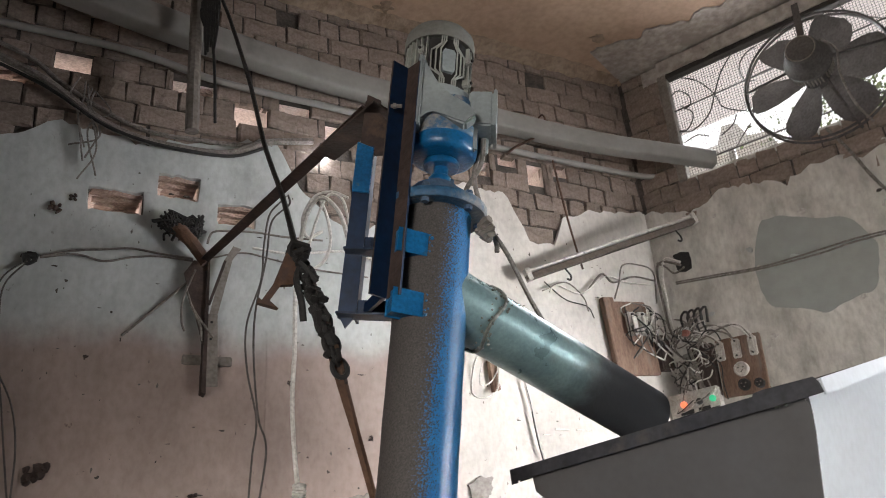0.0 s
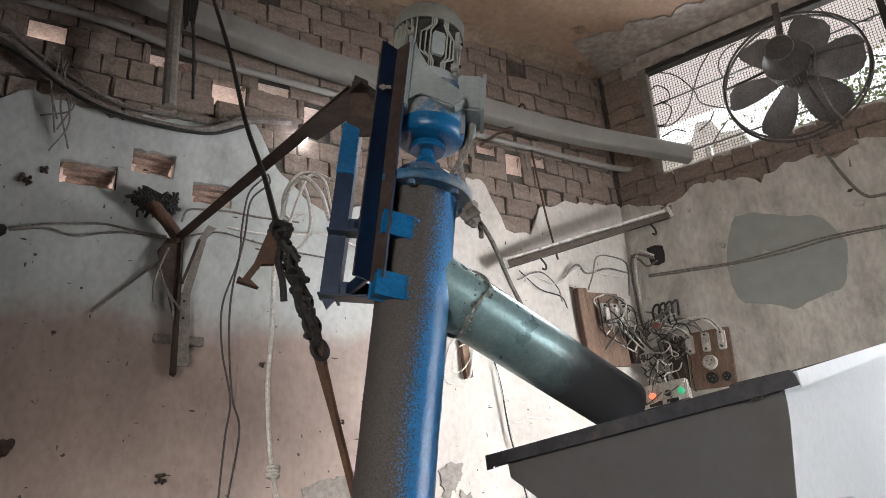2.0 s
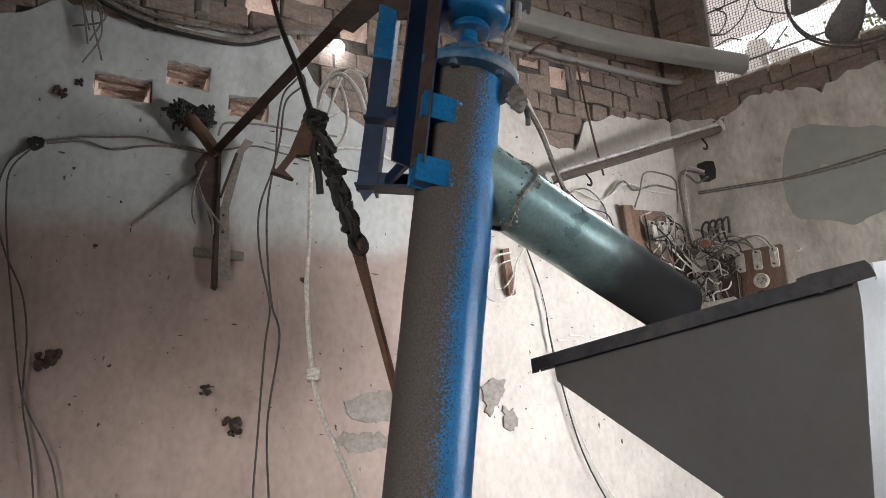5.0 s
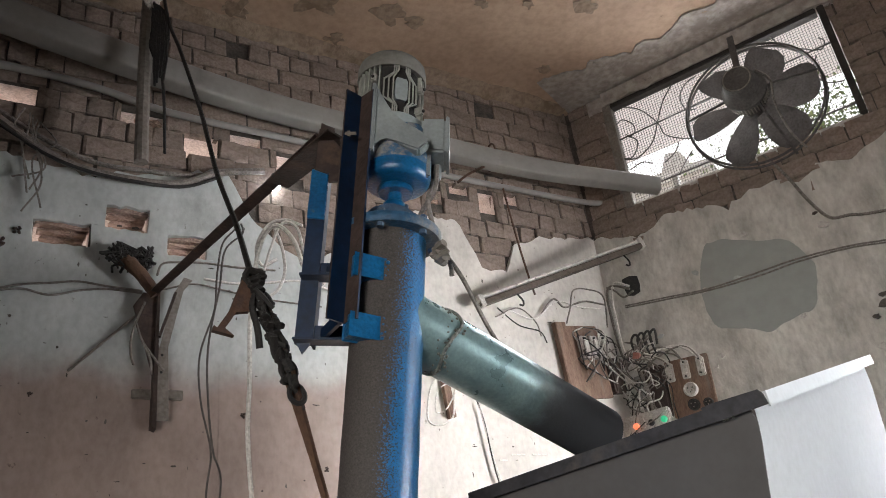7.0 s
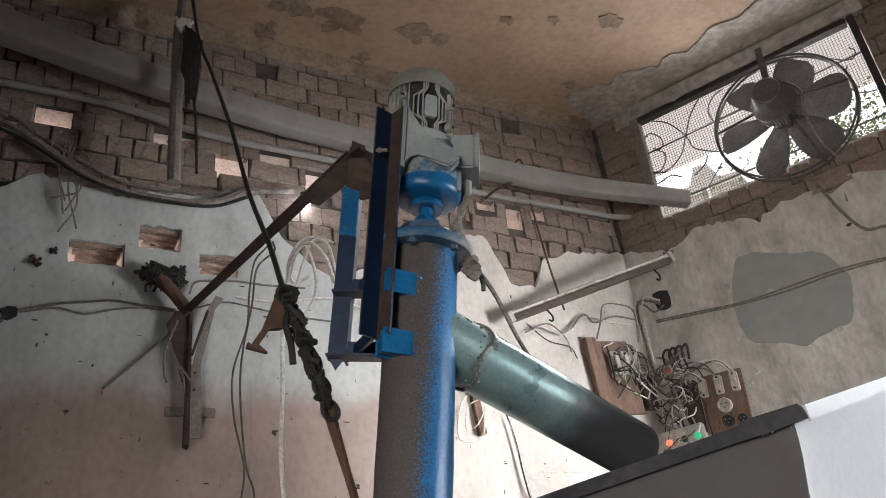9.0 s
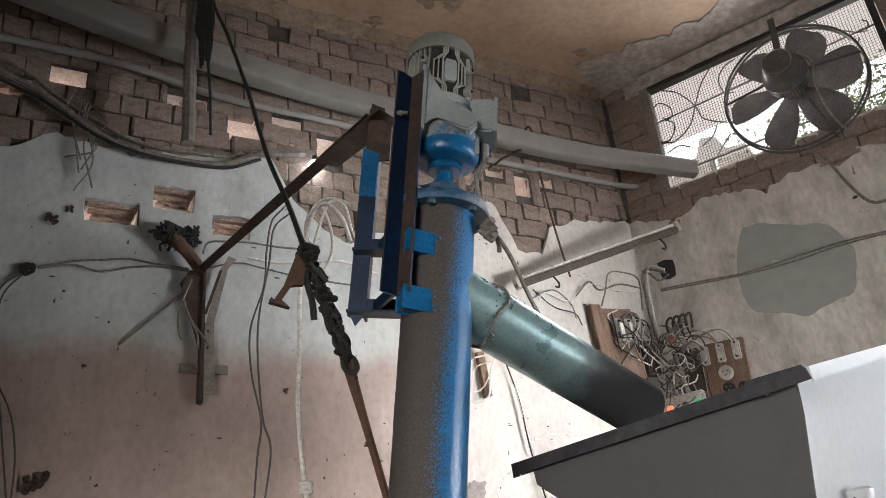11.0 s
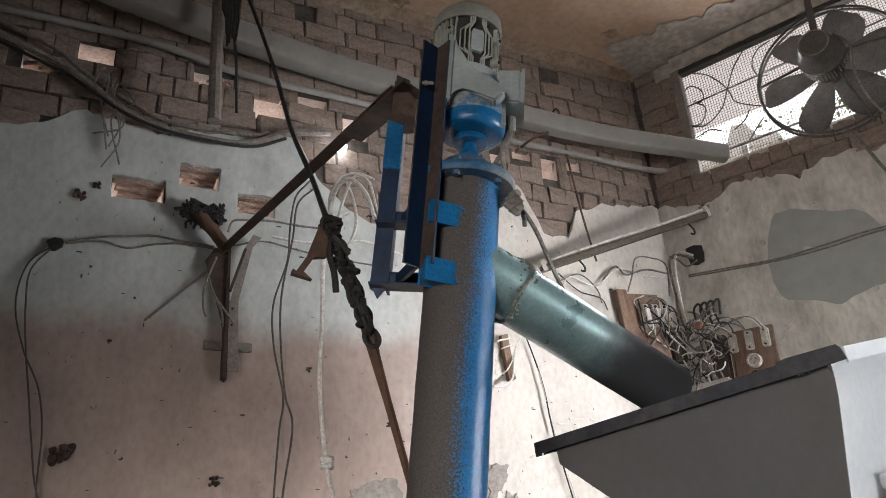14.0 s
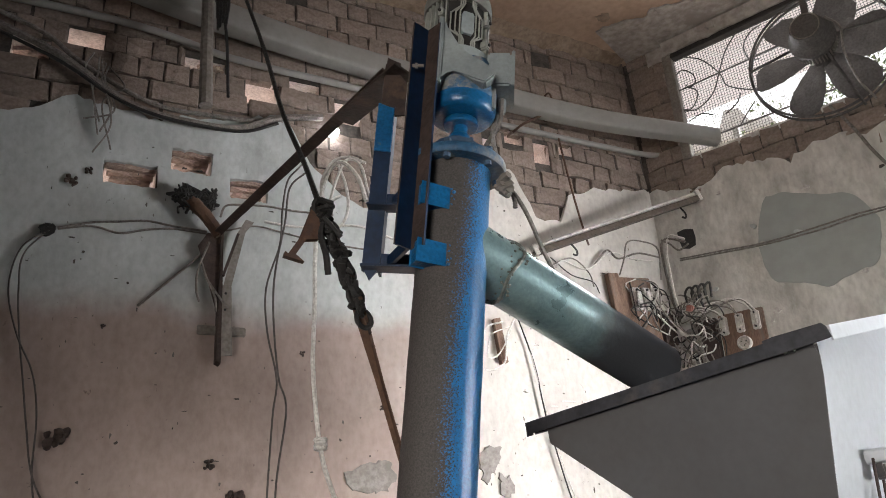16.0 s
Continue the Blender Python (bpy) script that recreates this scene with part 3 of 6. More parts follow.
for i in range(150):
    x = -1.0 + 4.25 * i / 149
    hang = 0.030 + 0.05 * noise.noise((x * 2.3, 1, 4)) + 0.03 * noise.noise((x * 11, 1, 4))
    reach = 0.10 + 0.06 * noise.noise((x * 1.7, 5, 4)) + 0.02 * noise.noise((x * 13, 5, 4))
    top = ceiling_z(x, YB - reach)
    cols.append([bm.verts.new(c) for c in ((x, YB - reach, top + 0.003), (x, YB - reach * 0.6, top - 0.012), (x, YB - 0.028, CEIL - max(0.016, hang)), (x, YB + 0.012, CEIL - max(0.018, hang) - 0.012), (x, YB + 0.03, CEIL + 0.02))])
for a, b in zip(cols, cols[1:]):
    for k in range(4):
        bm.faces.new((a[k], b[k], b[k + 1], a[k + 1]))
part("plaster_lip", bm, CEIL_FLAKE, ceiling, "torn brown plaster lip over the bricks", smooth=True)
for k, (x, y, r) in enumerate([(1.64, 3.1, 0.12), (1.18, 3.17, 0.16), (0.91, 3.15, 0.14), (2.84, 3.2, 0.06), (2.72, 2.6, 0.1), (3.56, 3.05, 0.1), (3.52, 2.36, 0.09), (1.42, 3.42, 0.07), (1.81, 3.11, 0.08), (2.12, 2.82, 0.05), (3.58, 2.73, 0.07), (0.81, 3.4, 0.1), (2.39, 2.72, 0.05)]):
    pts = [(x + r * (0.6 + 0.55 * noise.noise((k, a * 1.3, 2)) + 0.3 * noise.noise((k, a * 4, 7))) * 1.3 * math.cos(a), y + r * (0.6 + 0.55 * noise.noise((k, a * 1.3, 2))) * math.sin(a)) for a in [2 * math.pi * i / 22 for i in range(22)]]
    bm = bmesh.new()
    lo = [bm.verts.new((px + 0.02 * noise.noise((px * 30, py * 30, k)), py + 0.02 * noise.noise((px * 30, py * 30, k + 9)), ceiling_z(px, py) - 0.007 - 0.007 * noise.noise((px * 19, py * 19, 0)))) for px, py in pts]
    hi = [bm.verts.new((v.co.x, v.co.y, CEIL + 0.04)) for v in lo]
    for i in range(22):
        bm.faces.new((lo[i], lo[(i + 1) % 22], hi[(i + 1) % 22], hi[i]))
    bm.faces.new(lo)
    part("flake", bm, CEIL_FLAKE, ceiling, "flaking patch of brown plaster")


# ---- the screw conveyor ----
MU, MV, MW = Vector((0.86407, -0.48698, -0.12738)), Vector((0.49098, 0.87117, 0)), Vector((0.11097, -0.06254, 0.99185))
FOOT = 2.158                                  # height of the working point along the leaning pipe
M0 = Vector((0.64479, 1.47016, 2.14107))
MB = M0 - MW * FOOT
MACHINE = Matrix(((MU.x, MV.x, MW.x, MB.x), (MU.y, MV.y, MW.y, MB.y), (MU.z, MV.z, MW.z, MB.z), (0, 0, 0, 1)))


def mpoint(u, v, w):
    return M0 + MU * u + MV * v + MW * w


conveyor = empty("screw_conveyor", MACHINE, "blue painted upright screw conveyor with a geared motor on top", "machine")


def mpart(name, bm, mat, label="", smooth=True, parent=None):
    bmesh.ops.translate(bm, vec=(0, 0, FOOT), verts=bm.verts)
    return part(name, bm, mat, parent or conveyor, label, smooth)


def build_conveyor():
    bm = bmesh.new()
    rings = [(0.081, -FOOT + 0.01)] + [(0.08 + 0.0012 * noise.noise((0, 0, k * 0.7)), -FOOT + 0.02 + k * 0.06) for k in range(40)] + [(0.08, 0.255)]
    lathe(bm, rings, 56)
    mpart("pipe", bm, PIPE, "dusty blue enamelled steel pipe")
    mpart("base_plate", boxed(-0.16, 0.16, -0.16, 0.16, -FOOT, -FOOT + 0.02, bevel=0.003), BLUE)
    mpart("flange", lathe(bmesh.new(), [(0.08, 0.250), (0.112, 0.250), (0.115, 0.254), (0.115, 0.270), (0.112, 0.274), (0.03, 0.276)], 48), CAKED_BLUE)
    # bearing housing on the flange
    bm = bmesh.new()
    prism(bm, [(-0.08, 0.276), (0.085, 0.276), (0.08, 0.288), (0.03, 0.318), (0.012, 0.328), (-0.02, 0.328), (-0.04, 0.315), (-0.075, 0.29)], -0.05, 0.05)
    bmesh.ops.bevel(bm, geom=bm.edges[:], offset=0.006, segments=2, affect="EDGES")
    mpart("bearing_housing", bm, BLUE_DUST)
    for k in range(6):
        a = radians(20 + 60 * k)
        x, y = 0.098 * math.cos(a), 0.098 * math.sin(a)
        mpart("bolt", lathe(bmesh.new(), [(0.009, 0.240), (0.009, 0.286)], 6, centre=(x, y)), BLUE_DUST)
    mpart("shaft", lathe(bmesh.new(), [(0.017, 0.31), (0.017, 0.40)], 24, centre=(0.003, 0)), BLUE)
    bm = lathe(bmesh.new(), [(0.031, 0.30), (0.031, 0.325), (0.029, 0.335), (0.027, 0.348), (0.022, 0.354), (0.017, 0.355)], 28, centre=(0.002, 0))
    mpart("coupling", bm, BLUE)
    mpart("coupling_key", boxed(0.026, 0.036, -0.012, 0.006, 0.312, 0.345, bevel=0.002), BLUE_DUST)
    mpart("bearing_cap", lathe(bmesh.new(), [(0.022, 0.376), (0.040, 0.376), (0.043, 0.379), (0.043, 0.388), (0.04, 0.392), (0.03, 0.398)], 36, centre=(0.003, 0)), BLUE)
    mpart("gear_case", lathe(bmesh.new(), [(0.03, 0.396), (0.066, 0.397), (0.074, 0.400), (0.080, 0.408), (0.082, 0.42), (0.082, 0.440)], 48, centre=(0.004, 0)), BLUE, "blue gear case")
    mpart("gear_cover", lathe(bmesh.new(), [(0.0815, 0.436), (0.084, 0.440), (0.084, 0.500), (0.081, 0.525), (0.072, 0.545), (0.06, 0.55)], 48, centre=(0.003, 0)), CAKED_BLUE, "gear cover caked with grey dust")
    # cast grey foot between gear case and upright
    bm = bmesh.new()
    prism(bm, [(-0.052, 0.620), (-0.040, 0.622), (-0.034, 0.598), (-0.022, 0.566), (-0.004, 0.536), (0.024, 0.518), (0.060, 0.500), (0.082, 0.476), (0.084, 0.462), (0.060, 0.440), (0.036, 0.449),
               (0.008, 0.466), (-0.014, 0.478), (-0.032, 0.472), (-0.040, 0.450), (-0.054, 0.436)], -0.096, -0.062)
    bmesh.ops.bevel(bm, geom=bm.edges[:], offset=0.005, segments=2, affect="EDGES")
    mpart("motor_foot", bm, GREY, "dust-caked cast grey motor foot")
    mpart("foot_lip", boxed(-0.055, -0.043, -0.108, -0.06, 0.432, 0.624, bevel=0.004), GREY)
    mpart("gear_rib", boxed(0.072, 0.086, -0.04, -0.024, 0.405, 0.482, bevel=0.005), GREY)
    mpart("motor_flange", lathe(bmesh.new(), [(0.07, 0.525), (0.083, 0.53), (0.086, 0.54), (0.086, 0.556), (0.08, 0.562)], 40, centre=(-0.015, 0)), GREY)
    cx = -0.021
    mpart("stator", lathe(bmesh.new(), [(0.07, 0.545), (0.0735, 0.555), (0.0735, 0.70), (0.07, 0.71)], 48, centre=(cx, 0)), GREY_D)
    for k in range(34):
        a = 2 * math.pi * k / 34
        if abs((a - radians(270 + 24) + math.pi) % (2 * math.pi) - math.pi) < 0.60:
            continue
        bm = boxed(0.070, 0.083, -0.0016, 0.0016, 0.557, 0.702, m=Matrix.Translation((cx, 0, 0)) @ Matrix.Rotation(a, 4, "Z"))
        mpart("fin", bm, FIN, smooth=False)
    turned = Matrix.Translation((cx, 0, 0)) @ Matrix.Rotation(radians(24), 4, "Z")
    for side in (-1, 1):
        for k in range(3):
            o = 0.021 + 0.0105 * k
            pts = [(o * 0.48, 0.557), (o * 0.48, 0.575 + 0.004 * k), (o, 0.597 + 0.003 * k), (o, 0.662 - 0.003 * k), (o * 0.48, 0.684 - 0.004 * k), (o * 0.48, 0.702)]
            bm = bmesh.new()
            line = [Vector((side * x, -math.sqrt(0.0067 - x * x), z)) for x, z in pts]
            for p, q in zip(line, line[1:]):
                rod(bm, p, q + (q - p).normalized() * 0.002, 0.0021, 6)
            bmesh.ops.transform(bm, matrix=turned, verts=bm.verts)
            mpart("cast_rib", bm, FIN)
    bm = prism(bmesh.new(), [(-0.012, 0.598), (0.012, 0.598), (0.016, 0.606), (0.016, 0.654), (0.012, 0.662), (-0.012, 0.662), (-0.016, 0.654), (-0.016, 0.606)], -0.081, -0.066, turned)
    mpart("rating_plate", bm, GREY, "scuffed rating plate")
    for a, z in ((-24, 0.590), (-24, 0.648), (66, 0.580), (66, 0.645)):
        tn = Matrix.Translation((cx, 0, 0)) @ Matrix.Rotation(radians(a), 4, "Z")
        lug = mpart("lug", boxed(-0.008, 0.008, -0.092, -0.07, z, z + 0.022, bevel=0.003, m=tn), FIN)
        mpart("screw", lathe(bmesh.new(), [(0.004, 0), (0.004, 0.004)], 8, tn @ Matrix.Translation((0, -0.092, z + 0.011)) @ Matrix.Rotation(radians(90), 4, "X")), GREY_D, parent=lug)
    mpart("fan_cowl", lathe(bmesh.new(), [(0.080, 0.699), (0.0855, 0.697), (0.0875, 0.700), (0.0875, 0.722), (0.085, 0.737), (0.077, 0.748), (0.062, 0.755), (0.02, 0.758)], 56, centre=(cx, 0)), COWL, "dusty grey motor fan cowl")
    tb = mpart("terminal_box", boxed(0.062, 0.121, -0.05, 0.05, 0.467, 0.562, bevel=0.005), GREY)
    mpart("lid", boxed(0.1205, 0.1295, -0.054, 0.054, 0.463, 0.566, bevel=0.003), GREY, parent=tb)
    mpart("cable_gland", lathe(bmesh.new(), [(0.010, 0.43), (0.013, 0.435), (0.013, 0.467)], 16, centre=(0.098, 0.02)), GREY)
    # the two uprights of the motor frame
    bm = angle_iron(bmesh.new(), 0.58, 0.048, 0.005, Matrix.Translation((-0.083, -0.072, 0.022)) @ Matrix.Rotation(radians(225), 4, "Z"))
    bm.normal_update()
    for f in bm.faces:
        f.material_index = 1 if f.normal.x < -0.5 and f.normal.y < -0.5 else 0
    mpart("upright", bm, [NAVY, IRON], "dark blue and rusty angle-iron upright", smooth=False)
    bm = angle_iron(bmesh.new(), 0.445, 0.042, 0.006, Matrix.Translation((-0.169, 0.046, 0.018)) @ Matrix.Rotation(radians(90), 4, "Z"))
    mpart("upright", bm, NAVY, "dark blue angle-iron upright", smooth=False)
    # added plate carries the upright's brighter, freshly painted upper stretch
    bm = prism(bmesh.new(), [(-0.2115, 0.334), (-0.1695, 0.330), (-0.1695, 0.455), (-0.2115, 0.472)], 0.040, 0.046)
    bmesh.ops.bevel(bm, geom=bm.edges[:], offset=0.0015, segments=1, affect="EDGES")
    mpart("bright_stretch", bm, BLUE, "bright blue upper stretch of the upright, added as a plate", smooth=False)
    bm = prism(bmesh.new(), [(-0.2065, 0.440), (-0.2015, 0.614), (-0.186, 0.606), (-0.166, 0.597), (-0.164, 0.560), (-0.144, 0.535), (-0.1435, 0.441), (-0.168, 0.438)], 0.047, 0.054)
    box(bm, -0.2065, -0.199, 0.054, 0.09, 0.44, 0.60)
    mpart("extension", bm, IRON, "black iron extension piece", smooth=False)
    for z in (0.147, 0.012):
        stub = Matrix.Translation((-0.062, -0.085, z)) @ Matrix.Rotation(radians(27), 4, "Z")
        bm = prism(bmesh.new(), [(-0.012, -0.024), (0.056, -0.024), (0.062, -0.012), (0.058, 0.022), (-0.012, 0.024)], -0.021, 0.021, stub)
        bmesh.ops.bevel(bm, geom=bm.edges[:], offset=0.003, segments=2, affect="EDGES")
        bar = mpart("cross_bar", bm, BLUE, "blue square-tube cross bar", smooth=False)
        bm = bmesh.new()
        for k in range(14):
            bmesh.ops.create_icosphere(bm, subdivisions=1, radius=random.uniform(0.003, 0.006), matrix=stub @ Matrix.Translation((0.06 + random.uniform(-0.003, 0.004), -0.021 + random.uniform(-0.003, 0.006), -0.022 + 0.044 * k / 13)))
        mpart("weld", bm, BLUE, parent=bar)
    for z0, z1 in ((0.172, 0.220), (0.017, 0.064)):
        mpart("cross_bar", boxed(-0.209, -0.04, 0.052, 0.058, z0, z1, bevel=0.001), NAVY, "dark blue angle cross bar", smooth=False)
        mpart("cross_bar_leg", boxed(-0.209, -0.04, 0.012, 0.052, z0, z0 + 0.006, bevel=0.001), NAVY, smooth=False)
        fr = Matrix.Translation((-0.15, 0.05, z0 + 0.012)) @ Matrix.Rotation(math.atan2(-0.125, 0.062), 4, "Z")
        mpart("tie_bar", boxed(0, 0.138, -0.004, 0.004, -0.004, 0.026, m=fr), NAVY, smooth=False)
    mpart("foot", prism(bmesh.new(), [(-0.205, 0.018), (-0.172, 0.018), (-0.19, -0.008)], 0.04, 0.046), NAVY, smooth=False)
    bolt = Matrix.Translation((-0.108, -0.12, 0.468)) @ Matrix.Rotation(radians(90), 4, "Y")
    mpart("bolt", lathe(bmesh.new(), [(0.004, 0), (0.004, 0.026)], 8, bolt), DUSTY_IRON)
    mpart("nut", lathe(bmesh.new(), [(0.007, 0.006), (0.007, 0.012)], 6, bolt), DUSTY_IRON)
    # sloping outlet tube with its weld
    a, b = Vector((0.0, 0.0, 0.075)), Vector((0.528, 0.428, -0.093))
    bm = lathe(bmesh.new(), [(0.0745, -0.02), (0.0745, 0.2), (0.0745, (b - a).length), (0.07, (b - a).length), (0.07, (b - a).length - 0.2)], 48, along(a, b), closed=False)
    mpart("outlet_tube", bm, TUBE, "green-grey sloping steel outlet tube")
    bm = bmesh.new()
    fr = along(a, b)
    pts = [fr @ Vector((0.077 * math.cos(t), 0.077 * math.sin(t), 0.14 + 0.012 * math.sin(3 * t))) for t in [2 * math.pi * k / 24 for k in range(25)]]
    sweep(bm, pts, 0.0045, 6, 3)
    for _ in range(150):
        t = random.uniform(0, 2 * math.pi)
        bmesh.ops.create_icosphere(bm, subdivisions=1, radius=random.uniform(0.0015, 0.0045),
                                   matrix=Matrix.Translation(fr @ Vector((0.0755 * math.cos(t), 0.0755 * math.sin(t), 0.138 + 0.012 * math.sin(3 * t) + random.gauss(0, 0.012)))))
    mpart("weld", bm, WELD, "rough weld bead")


build_conveyor()

# ---- hopper ----
HL, HR = Vector((1.072, 1.853, 1.89)), Vector((1.325, 1.143, 1.948))
hd = (HR - HL)
HLEN = hd.length
hx = hd.normalized()
hy = Vector((-hx.y, hx.x, 0)).normalized()
hz = hx.cross(hy)
HM = Matrix(((hx.x, hy.x, hz.x, HL.x), (hx.y, hy.y, hz.y, HL.y), (hx.z, hy.z, hz.z, HL.z), (0, 0, 0, 1)))


def build_hopper():
    hop = empty("hopper", Matrix.Translation((HL.x, HL.y, 0)), "large sheet-metal hopper, shaded front and lit side toned in, folded rim", "hopper")
    to = Matrix.Translation((-HL.x, -HL.y, 0)) @ HM
    depth, rise = 1.30, 0.24                    # the mouth climbs away from the front
    out = [(0.034, 0.0), (0.038, -0.06), (0.50, -0.455), (HLEN - 0.085, -0.50), (HLEN + 0.004, -0.09), (HLEN + 0.010, -0.05), (HLEN + 0.002, -0.016), (HLEN - 0.016, 0.0)]

    def plate(name, quad, thick, mat, label=""):
        bm = bmesh.new()
        f = bm.faces.new([bm.verts.new(q) for q in quad])
        bm.normal_update()
        got = bmesh.ops.extrude_face_region(bm, geom=[f])
        n = f.normal.copy()
        bmesh.ops.translate(bm, vec=n * thick, verts=[v for v in got["geom"] if isinstance(v, bmesh.types.BMVert)])
        bmesh.ops.transform(bm, matrix=to, verts=bm.verts)
        return part(name, bm, mat, hop, label)
    plate("front_panel", [(x, 0, z) for x, z in out], 0.003, HOPPER, "sheet-metal panel in shaded grey")
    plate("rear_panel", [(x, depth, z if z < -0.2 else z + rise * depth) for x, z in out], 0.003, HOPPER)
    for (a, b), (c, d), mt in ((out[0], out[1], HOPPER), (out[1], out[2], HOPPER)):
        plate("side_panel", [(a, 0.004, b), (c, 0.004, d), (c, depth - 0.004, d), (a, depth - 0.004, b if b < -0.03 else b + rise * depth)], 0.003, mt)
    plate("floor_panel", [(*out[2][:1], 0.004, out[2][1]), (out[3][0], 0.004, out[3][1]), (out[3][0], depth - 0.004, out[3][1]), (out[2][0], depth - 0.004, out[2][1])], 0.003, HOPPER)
    # the door-lit side, a sheet with a slight belly
    bm = bmesh.new()
    rows = []
    for i in range(25):
        y = 0.002 + (depth - 0.008) * i / 24
        col = []
        for j in range(17):
            f = j / 16
            zt = rise * y
            z = zt + (-0.50 - zt) * f
            x = HLEN + 0.012 - 0.097 * max(0, (f - 0.1) / 0.9) + 0.012 * math.sin(math.pi * f) * math.sin(math.pi * min(1, y / 0.8)) + 0.0025 * noise.noise((y * 4, z * 4, 3))
            col.append(bm.verts.new((x, y, z)))
        rows.append(col)
    for a, b in zip(rows, rows[1:]):
        for j in range(16):
            bm.faces.new((a[j], b[j], b[j + 1], a[j + 1]))
    bmesh.ops.solidify(bm, geom=bm.faces[:], thickness=0.003)
    bmesh.ops.transform(bm, matrix=to, verts=bm.verts)
    part("side_panel", bm, HOPPER_LIT, hop, "glossy sheet-metal panel in lit tone", smooth=True)
    bm = boxed(-0.010, HLEN + 0.012, -0.03, 0.004, -0.004, 0.002)
    box(bm, -0.010, HLEN + 0.012, -0.034, -0.030, -0.030, 0.002)
    box(bm, -0.010, 0.012, -0.0345, -0.0335, -0.036, -0.029)
    for v in bm.verts:
        v.co.z += 0.0015 * noise.noise((v.co.x * 9, 0, 1))
    bmesh.ops.transform(bm, matrix=to, verts=bm.verts)
    part("rim", bm, NAVY_IRON, hop, "folded dark iron rim")
    bm = prism(bmesh.new(), [(HLEN - 0.085, -0.032), (HLEN - 0.083, 0.006), (HLEN - 0.06, 0.008), (HLEN + 0.045, 0.004), (HLEN + 0.052, -0.006), (HLEN + 0.056, -0.030), (HLEN + 0.02, -0.031)], -0.040, -0.0345)
    bmesh.ops.transform(bm, matrix=to, verts=bm.verts)
    part("corner_patch", bm, NAVY_IRON, hop, "black lapped patch on the rim's corner")
    bm = bmesh.new()
    for k in range(9):
        bmesh.ops.create_icosphere(bm, subdivisions=1, radius=random.uniform(0.002, 0.004), matrix=to @ Matrix.Translation((HLEN - 0.035 + random.uniform(-0.012, 0.012), -0.036, -0.032 + random.uniform(-0.003, 0.003))))
    part("weld", bm, WELD, hop, "small bright weld on the rim")
    for x0, mt, lab in ((-0.012, NAVY_IRON, "folded dark iron rim"), (HLEN + 0.016, HOPPER_LIT, "folded rim in lit tone")):
        bm = boxed(x0, x0 + 0.03, 0.006, depth, -0.004, 0.002)
        box(bm, x0 + (0.026 if x0 > 0 else 0), x0 + (0.03 if x0 > 0 else 0.004), 0.006, depth, -0.032, -0.004)
        for v in bm.verts:
            v.co.z += rise * v.co.y + 0.004
        bmesh.ops.transform(bm, matrix=to, verts=bm.verts)
        part("rim", bm, mt, hop, lab)
    latch = Matrix(to) @ Matrix.Translation((HLEN - 0.01, 0.21, -0.25))
    cup = part("latch", lathe(bmesh.new(), [(0.006, -0.012), (0.026, -0.010), (0.034, 0.0), (0.036, 0.012), (0.030, 0.018), (0.004, 0.020)], 24, latch), HOPPER_LIT, hop, "pale round latch with two thin rods", smooth=True)
    part("clevis", boxed(-0.012, 0.014, -0.018, 0.012, -0.045, -0.012, bevel=0.004, m=latch), NAVY_IRON, cup)
    for dy in (-0.03, 0.016):
        part("rod", rod(bmesh.new(), latch @ Vector((0, dy, 0.0)), latch @ Vector((-0.03, dy - 0.012, -0.2)), 0.0035, 8), IRON, cup, smooth=True)
    for x in (0.53, HLEN - 0.16):
        for y in (0.03, depth - 0.07):
            bm = angle_iron(bmesh.new(), 1.35, 0.04, 0.005)
            p = to @ Vector((x, y, 0))
            bmesh.ops.translate(bm, vec=(p.x, p.y, 0), verts=bm.verts)
            part("leg", bm, IRON, hop)


build_hopper()

